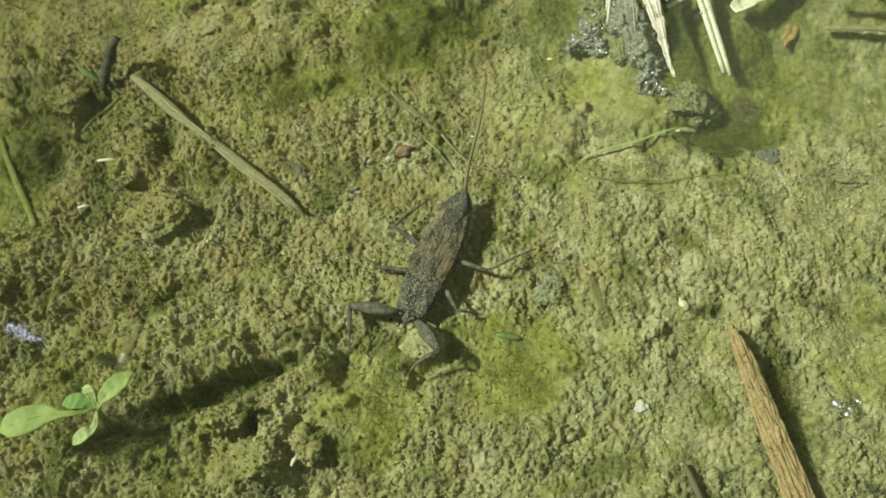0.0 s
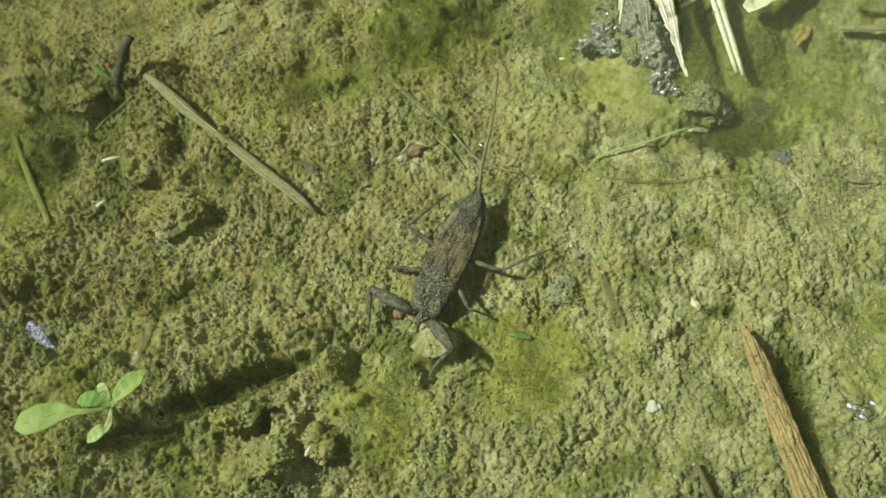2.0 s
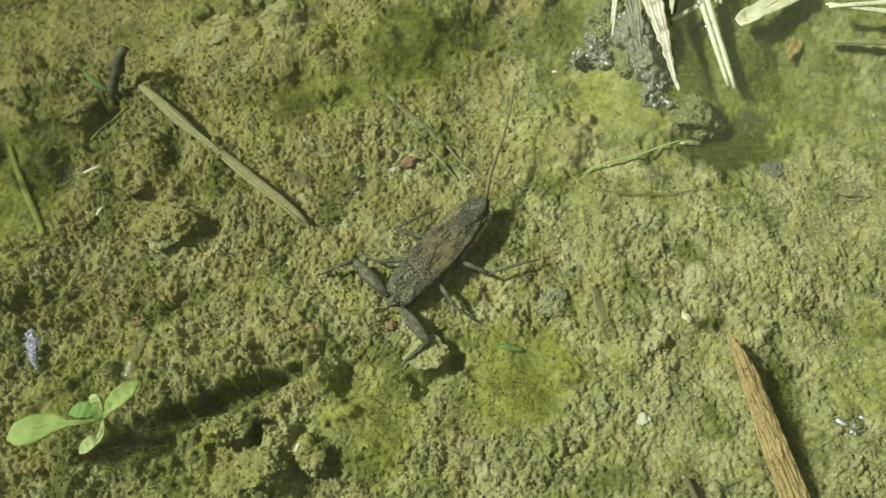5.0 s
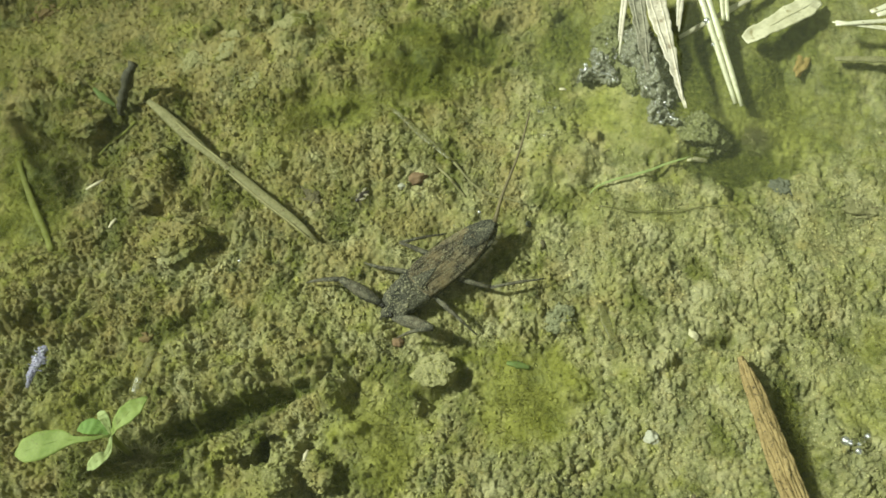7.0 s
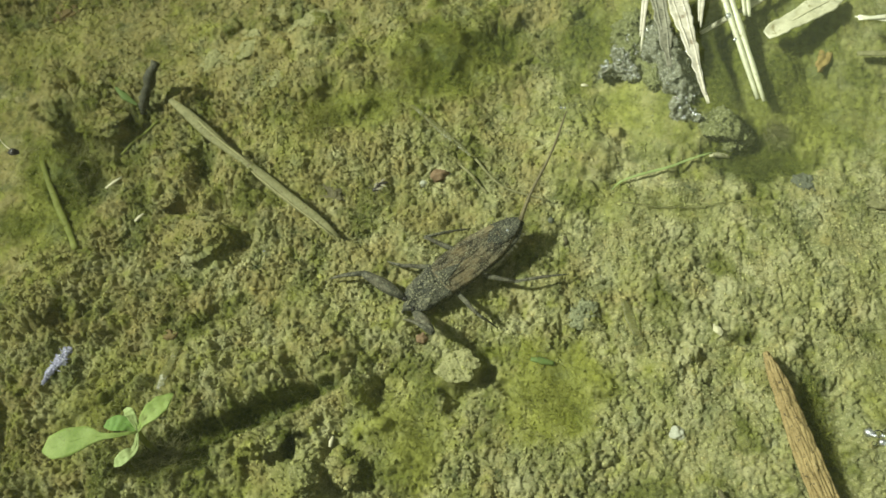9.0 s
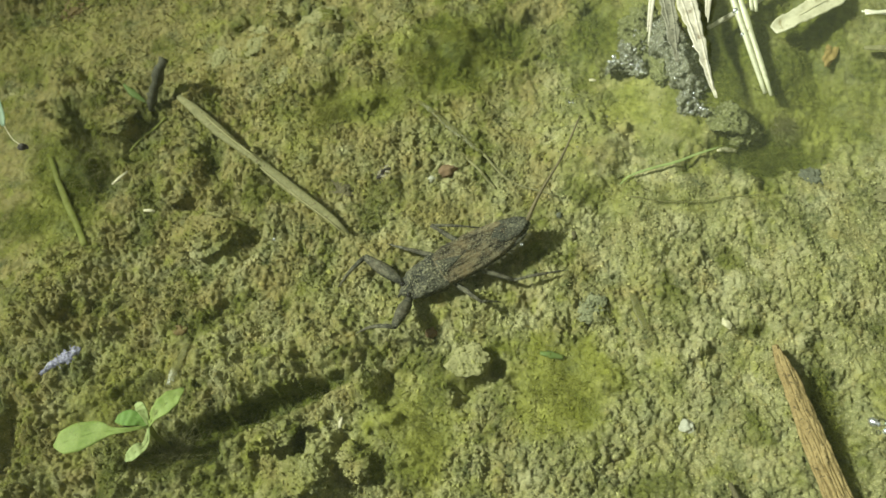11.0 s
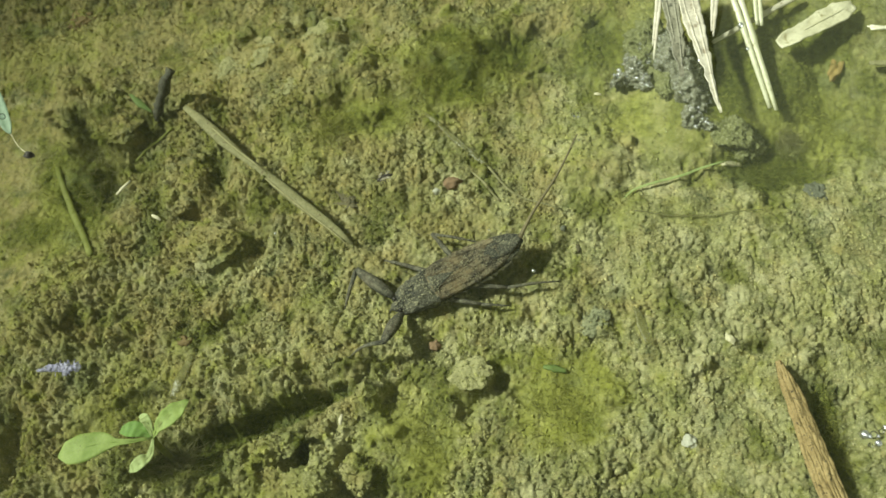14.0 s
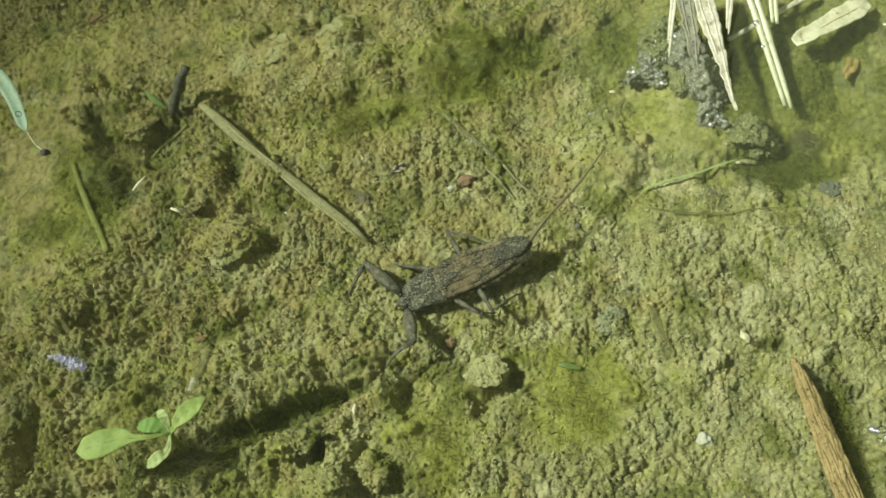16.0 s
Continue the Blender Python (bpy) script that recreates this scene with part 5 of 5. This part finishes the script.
def build_wet_blade():
    """A grass blade lying in from the bank, with a dark midge on its thread-like tip."""
    ob = floater("wet_grass_blade", "pale wet grass blade dipping into the water with a black speck", "grass", -60, 18.2)
    part("blade", blade([(-9.0, 13.2, 0.6), (-7.6, 11.5, 0.4), (-5.6, 8.4, 0.25), (-3.9, 4.9, 0.15), (-3.2, 3.6, 0.1)], [1.9, 2.1, 1.9, 1.5, 0.3], 0.15, 0.2, 16, 5), GRASS_WET, ob)
    part("thread", tube(curve([(-3.3, 3.8, 0.1), (-1.8, 1.6, 0.1), (-0.3, 0.3, 0.1)], 7), 0.07, 5), SLIVER, ob, "thin pale thread at the tip")
    part("speck", lump(0.75, 0.45, 0.35, 71, 0.4, 1, 3, 0.6), INSECT_BLACK, ob, "black drowned insect at the tip")
    bm = bmesh.new()
    bmesh.ops.create_icosphere(bm, subdivisions=2, radius=0.45 * MM)
    drop = part("droplet", bm, BUBBLE_M, ob, "clear water drop")
    drop.location = Vector((-4.4, 6.0, 0.9)) * MM
    drop.visible_shadow = False
    return ob


wet_blade = build_wet_blade()


def build_shed_skin():
    ob = floater("shed_skin", "translucent violet-white shed insect skin floating", "insect skin", -48, -11.8)
    for k in range(8):
        x = (k - 3.5) * 0.62
        r = 0.72 - 0.035 * (k - 2.5) ** 2
        seg = part("segment", lump(0.46, max(0.25, r) * random.Random(k).uniform(0.6, 1.1), 0.3, 80 + k, 0.6, 0.6, 3, 0.5), SHED, ob)
        seg.location = Vector((x, 0.1 * math.sin(k), 0)) * MM
    for k, (x, y, r) in enumerate(((-1.8, 0.3, 0.16), (-1.2, -0.2, 0.2), (0.2, 0.35, 0.13), (1.5, -0.1, 0.16), (-2.2, -0.1, 0.14))):
        bm = bmesh.new()
        bmesh.ops.create_icosphere(bm, subdivisions=2, radius=r * MM)
        bead = part("bead", bm, AIR, ob, "tiny trapped air bead")
        bead.location = Vector((x, y, 0.5)) * MM
    for k in range(6):
        s = 1 if k % 2 else -1
        part("leg", tube([(-1.6 + 0.4 * k, s * 0.4, 0.1), (-1.9 + 0.45 * k, s * 1.0, 0.15)], 0.06, 4), SHED, ob)
    return ob


shed = build_shed_skin()


def build_foam(name, label, x, y, beads, seed, spread):
    ob = floater(name, label, "bubbles", x, y)
    rng = random.Random(seed)
    for k in range(beads):
        bm = bmesh.new()
        r = rng.uniform(0.22, 0.62) * spread
        bmesh.ops.create_uvsphere(bm, u_segments=14, v_segments=9, radius=r * MM)
        b = part("bubble", bm, AIR if k % 2 == 0 else BUBBLE_M, ob)
        a, d = rng.uniform(0, 6.28), (rng.uniform(0.1, 1.7) * spread if beads > 1 else 0)
        b.location = Vector((math.cos(a) * d, math.sin(a) * d, 0)) * MM
        b.visible_shadow = False
    return ob


foam = build_foam("foam_bubbles", "cluster of clear bubbles on the water surface", 46.2, -25.4, 9, 3, 1.0)
bead_a = build_foam("water_bubble", "single clear bubble on the water", 6.0, 2.2, 1, 5, 0.5)
bead_b = build_foam("water_bubble", "small clear bubble beside a clod", -26, 4.4, 2, 7, 0.6)


def build_sliver(label, x, y, length, rz):
    ob = floater("straw_sliver", label, "sliver", x, y, rz)
    part("chip", tube([(-length / 2, 0, 0), (0, 0.05, 0.03), (length / 2, 0, 0)], [0.16, 0.24, 0.12], 6, None, 0.6, 0.1, 2), SLIVER, ob)
    return ob


sliver_a = build_sliver("pale straw sliver floating on the water", -40.8, 11.6, 2.6, 50)
sliver_b = build_sliver("short pale sliver floating on the water", -43.1, 5.0, 1.5, -25)
sliver_d = build_sliver("tiny white grain drifting on the water", -17.0, -23.2, 1.3, 60)
build_sliver("tiny white chip floating on the water", 17.8, 23.3, 1.0, -10)
def build_glints(count, seed):
    """Pin-head bubbles of air clinging to the bed, thickest below the reeds."""
    rng = random.Random(seed)
    bm = bmesh.new()
    for k in range(count):
        near = k % 4 > 0
        x, y = (rng.gauss(22, 7), rng.gauss(22, 6)) if near else (rng.uniform(-50, 60), rng.uniform(-30, 40))
        r = rng.choice((0.05, 0.06, 0.08, 0.1, 0.13))
        at = Vector((x, y, ground_z(x, y) + 0.8 * r)) * MM
        bmesh.ops.create_icosphere(bm, subdivisions=2, radius=r * MM, matrix=Matrix.Translation(at))
    ob = part("air_bubbles", bm, AIR)
    return tagged(ob, "pin-head air bubbles glinting on the silt", "bubbles", kind="stuff")


build_glints(90, 41)
build_foam("water_bubble", "tiny bright bubble beside the straw", 38.7, 33.5, 1, 15, 0.75)
build_foam("water_bubble", "small bright bubble touching the straw", 38.95, 29.4, 1, 16, 0.8)
build_foam("foam_bubbles", "tiny foam scrap on the water near the reeds", 14.6, 20.4, 4, 12, 0.45)


# ---- what moves ----
def motions():
    def body_pose(x, y, z, lift, turn):
        return pose(x * MM, y * MM, z * MM, 0, -lift, turn)

    walk(scorpion, [(t, body_pose(*row)) for t, *row in [
        (0, -2.41, -8.99, 1.61, 3.2, 63.9), (3, -2.23, -9.08, 1.62, 3.4, 62.9), (5.5, -5.25, -4.76, 1.7, 4.7, 42.1), (7, -6.17, -4.53, 1.75, 5.2, 37.4), (8, -6.43, -3.79, 1.76, 5.4, 34.2), (9, -6.34, -4.16, 1.76, 5.6, 34.5),
        (11.5, -8.22, -2.7, 1.76, 5.8, 25.5), (12.5, -8.41, -2.76, 1.76, 5.9, 25.8), (13.5, -9.03, -3.14, 1.77, 5.9, 26.0), (14.5, -10.0, -3.16, 1.75, 5.7, 24.8), (15, -10.33, -2.9, 1.74, 5.6, 23.3), (16, -10.69, -3.02, 1.77, 5.6, 22.6)]])
    walk(siphon, [(t, pose(0.0190 * BUG, 0, 0, 0, -e, a)) for t, a, e in [
        (0, 10.9, 14.6), (1.5, 12.3, 14.6), (3, 14.7, 13.9), (5.5, 27.4, 9.7), (7, 30.7, 8.9), (9, 27.7, 9.0), (12.5, 34.6, 6.2), (13.5, 33.2, 6.2), (15, 25.9, 8.7), (16, 24.2, 6.1)]])

    def limb(key, side, base, upper, lower):
        femur, tibia = limbs[key, side]
        j = tibia.location.x
        walk(femur, [(t, pose(base[0] * BUG * MM, base[1] * BUG * MM, base[2] * BUG * MM, 0, -e, a)) for t, a, e in upper])
        walk(tibia, [(t, pose(j, 0, 0, 0, -e, a)) for t, a, e in lower])

    limb("fore", 1, (-0.9, 1.3, -0.3), [(0, 106, 9), (3, 81, 6), (5.5, 86, 3), (7, 109, 12), (8, 118, 13), (9, 112, 11), (11.5, 115, 2), (12.5, 115, 5), (13.5, 112, 11), (14.5, 118, 9), (15, 114, 9), (16, 114, 12)],
         [(0, 98, -4), (3, 122, -13), (5.5, 51, -13), (7, 30, -32), (8, 40, -32), (9, 33, -31), (11.5, 92, 2), (12.5, 92, 0), (13.5, 100, -15), (14.5, 118, 5), (15, 113, -2), (16, 102, -17)])
    limb("fore", -1, (-0.9, -1.3, -0.3), [(0, -125, 27), (3, -123, 30), (5.5, -91, 4), (7, -62, 22), (8, -77, 31), (9, -92, 39), (11.5, -142, 34), (12.5, -149, 35), (13.5, -147, 35), (14.5, -119, 32), (15, -108, 28), (16, -100, 29)],
         [(0, -109, -28), (3, -92, -35), (5.5, -94, -13), (7, -154, -5), (8, -167, 3), (9, -160, 9), (11.5, -77, -30), (12.5, -79, -38), (13.5, -66, -42), (14.5, -91, -34), (15, -80, -31), (16, -88, -33)])
    limb("hind", 1, (9.4, 2.2, -1.0), [(0, 80, 15), (3, 81, 15), (5.5, 117, 6), (7, 119, 11), (8, 125, 10), (9, 120, 13), (11.5, 118, 9), (12.5, 114, 11), (13.5, 108, 10), (14.5, 97, -3), (15, 101, -1), (16, 94, 2)],
         [(0, -104, -21), (3, -106, -8), (5.5, -134, -19), (7, -140, -20), (8, -141, -20), (9, -138, -22), (11.5, -148, -10), (12.5, -147, -9), (13.5, -143, -10), (14.5, -135, -15), (15, -137, -13), (16, -136, -12)])
    limb("hind", -1, (9.4, -2.2, -1.0), [(0, -90, 7), (3, -88, 6), (5.5, -67, -7), (7, -55, -7), (8, -55, 0), (9, -49, -6), (11.5, -47, -9), (12.5, -44, -9), (13.5, -35, -8), (14.5, -31, -7), (15, -39, -9), (15.5, -62, 4), (16, -86, 18)],
         [(0, 53, -15), (3, 50, -13), (5.5, 37, -3), (7, 26, -3), (8, 30, -15), (9, 22, -7), (11.5, 34, -12), (12.5, 28, -5), (13.5, 16, -7), (14.5, 13, -7), (15, 28, -14), (15.5, 75, -24), (16, 121, -33)])
    limb("mid", 1, (5.5, 2.3, -1.0), [(0, 108, 11), (3, 109, 11), (5.5, 140, 10), (7, 130, 4), (9, 140, 8), (12.5, 134, 8), (14.5, 135, 4), (16, 146, 6)],
         [(0, -44, -38), (3, -38, -39), (5.5, -50, -39), (7, -20, -35), (9, -30, -40), (12.5, -10, -40), (16, -20, -40)])
    limb("mid", -1, (5.5, -2.3, -1.0), [(0, -132, 19), (3, -134, 25), (5.5, -99, 4), (7, -86, 14), (8, -85, 8), (9, -88, 14), (11.5, -64, 6), (12.5, -58, 6), (13.5, -42, -6), (14.5, -35, -8), (15, -34, -8), (16, -61, 14)],
         [(0, 80, -43), (3, 80, -51), (5.5, 20, -31), (7, 11, -50), (8, 15, -30), (9, 36, -60), (11.5, 70, -52), (12.5, 60, -50), (13.5, 16, -20), (14.5, 7, -4), (15, 10, -6), (16, 85, -59)])

    def drift(ob, rows):
        walk(ob, [(t, pose(x * MM, y * MM, WATER * MM, 0, 0, a)) for t, x, y, a in rows])

    drift(midge, [(0, -7.3, 8.9, 60), (5.5, -8.9, 8.6, 50), (7, -9.4, 8.7, 20), (9, -10.1, 9.7, 10), (12.5, -11.1, 11.8, 15), (14.5, -11.3, 12.3, 10), (16, -11.5, 13.2, 5)])
    drift(midge_b, [(0, -8.8, 4.9, 20), (5.5, -9.6, 6.8, 30), (7, -9.9, 7.9, 40), (9, -10.7, 9.0, 40), (12.5, -11.7, 11.0, 40), (16, -12.1, 12.5, 40)])
    drift(wet_blade, [(0, -72, 14.0, 4), (5.5, -65, 16.4, 2), (7, -62, 17.2, 1), (8, -59.8, 17.8, 0), (9, -59.8, 17.7, 0), (11.5, -59.9, 18.0, 0), (12.5, -60.0, 18.1, 0), (14.5, -60.0, 18.3, 0), (16, -60.1, 18.2, 0)])
    drift(shed, [(0, -48.0, -11.8, -25), (1.5, -47.8, -12.2, -38), (3, -47.7, -12.6, -52), (5.5, -48.1, -12.6, -80), (7, -48.7, -12.6, -105), (9, -49.4, -12.8, -122), (12.5, -50.8, -12.7, -164), (14.5, -51.3, -12.2, -182), (16, -52.4, -11.9, -199)])
    drift(foam, [(0, 46.2, -25.4, 0), (5.5, 46.4, -25.6, 5), (9, 45.8, -25.2, 8), (16, 43.3, -23.7, 15)])
    drift(bead_a, [(0, 6.6, 12.0, 0), (5.5, 5.4, 7.5, 0), (9, 6.0, 2.2, 0), (11.5, 6.8, -1.1, 0), (12.5, 7.6, -1.8, 0), (14.5, 7.2, -2.5, 0), (16, 7.5, -3.4, 0)])
    drift(bead_b, [(0, -25.2, -4.0, 0), (9, -25.2, 0.5, 0), (12.5, -25.4, 2.5, 0), (16, -26.7, 6.6, 0)])
    drift(sliver_a, [(0, -40.8, 11.6, 0), (5.5, -44.0, 12.0, 25), (9, -45.4, 12.2, 38), (12.5, -46.1, 12.4, 48), (16, -46.4, 12.7, 55)])
    drift(sliver_d, [(0, -15.6, -28.4, 60), (3, -15.5, -26.9, 64), (5.5, -15.7, -25.3, 68), (7, -15.7, -24.6, 70), (9, -15.8, -23.5, 74), (12.5, -16.2, -20.9, 79), (16, -16.8, -19.2, 84)])
    drift(sliver_b, [(0, -43.1, 5.0, 10), (5.5, -42.0, 5.9, 60), (9, -41.4, 6.8, 45), (12.5, -41.4, 7.4, -35), (16, -41.0, 8.4, -25)])


motions()
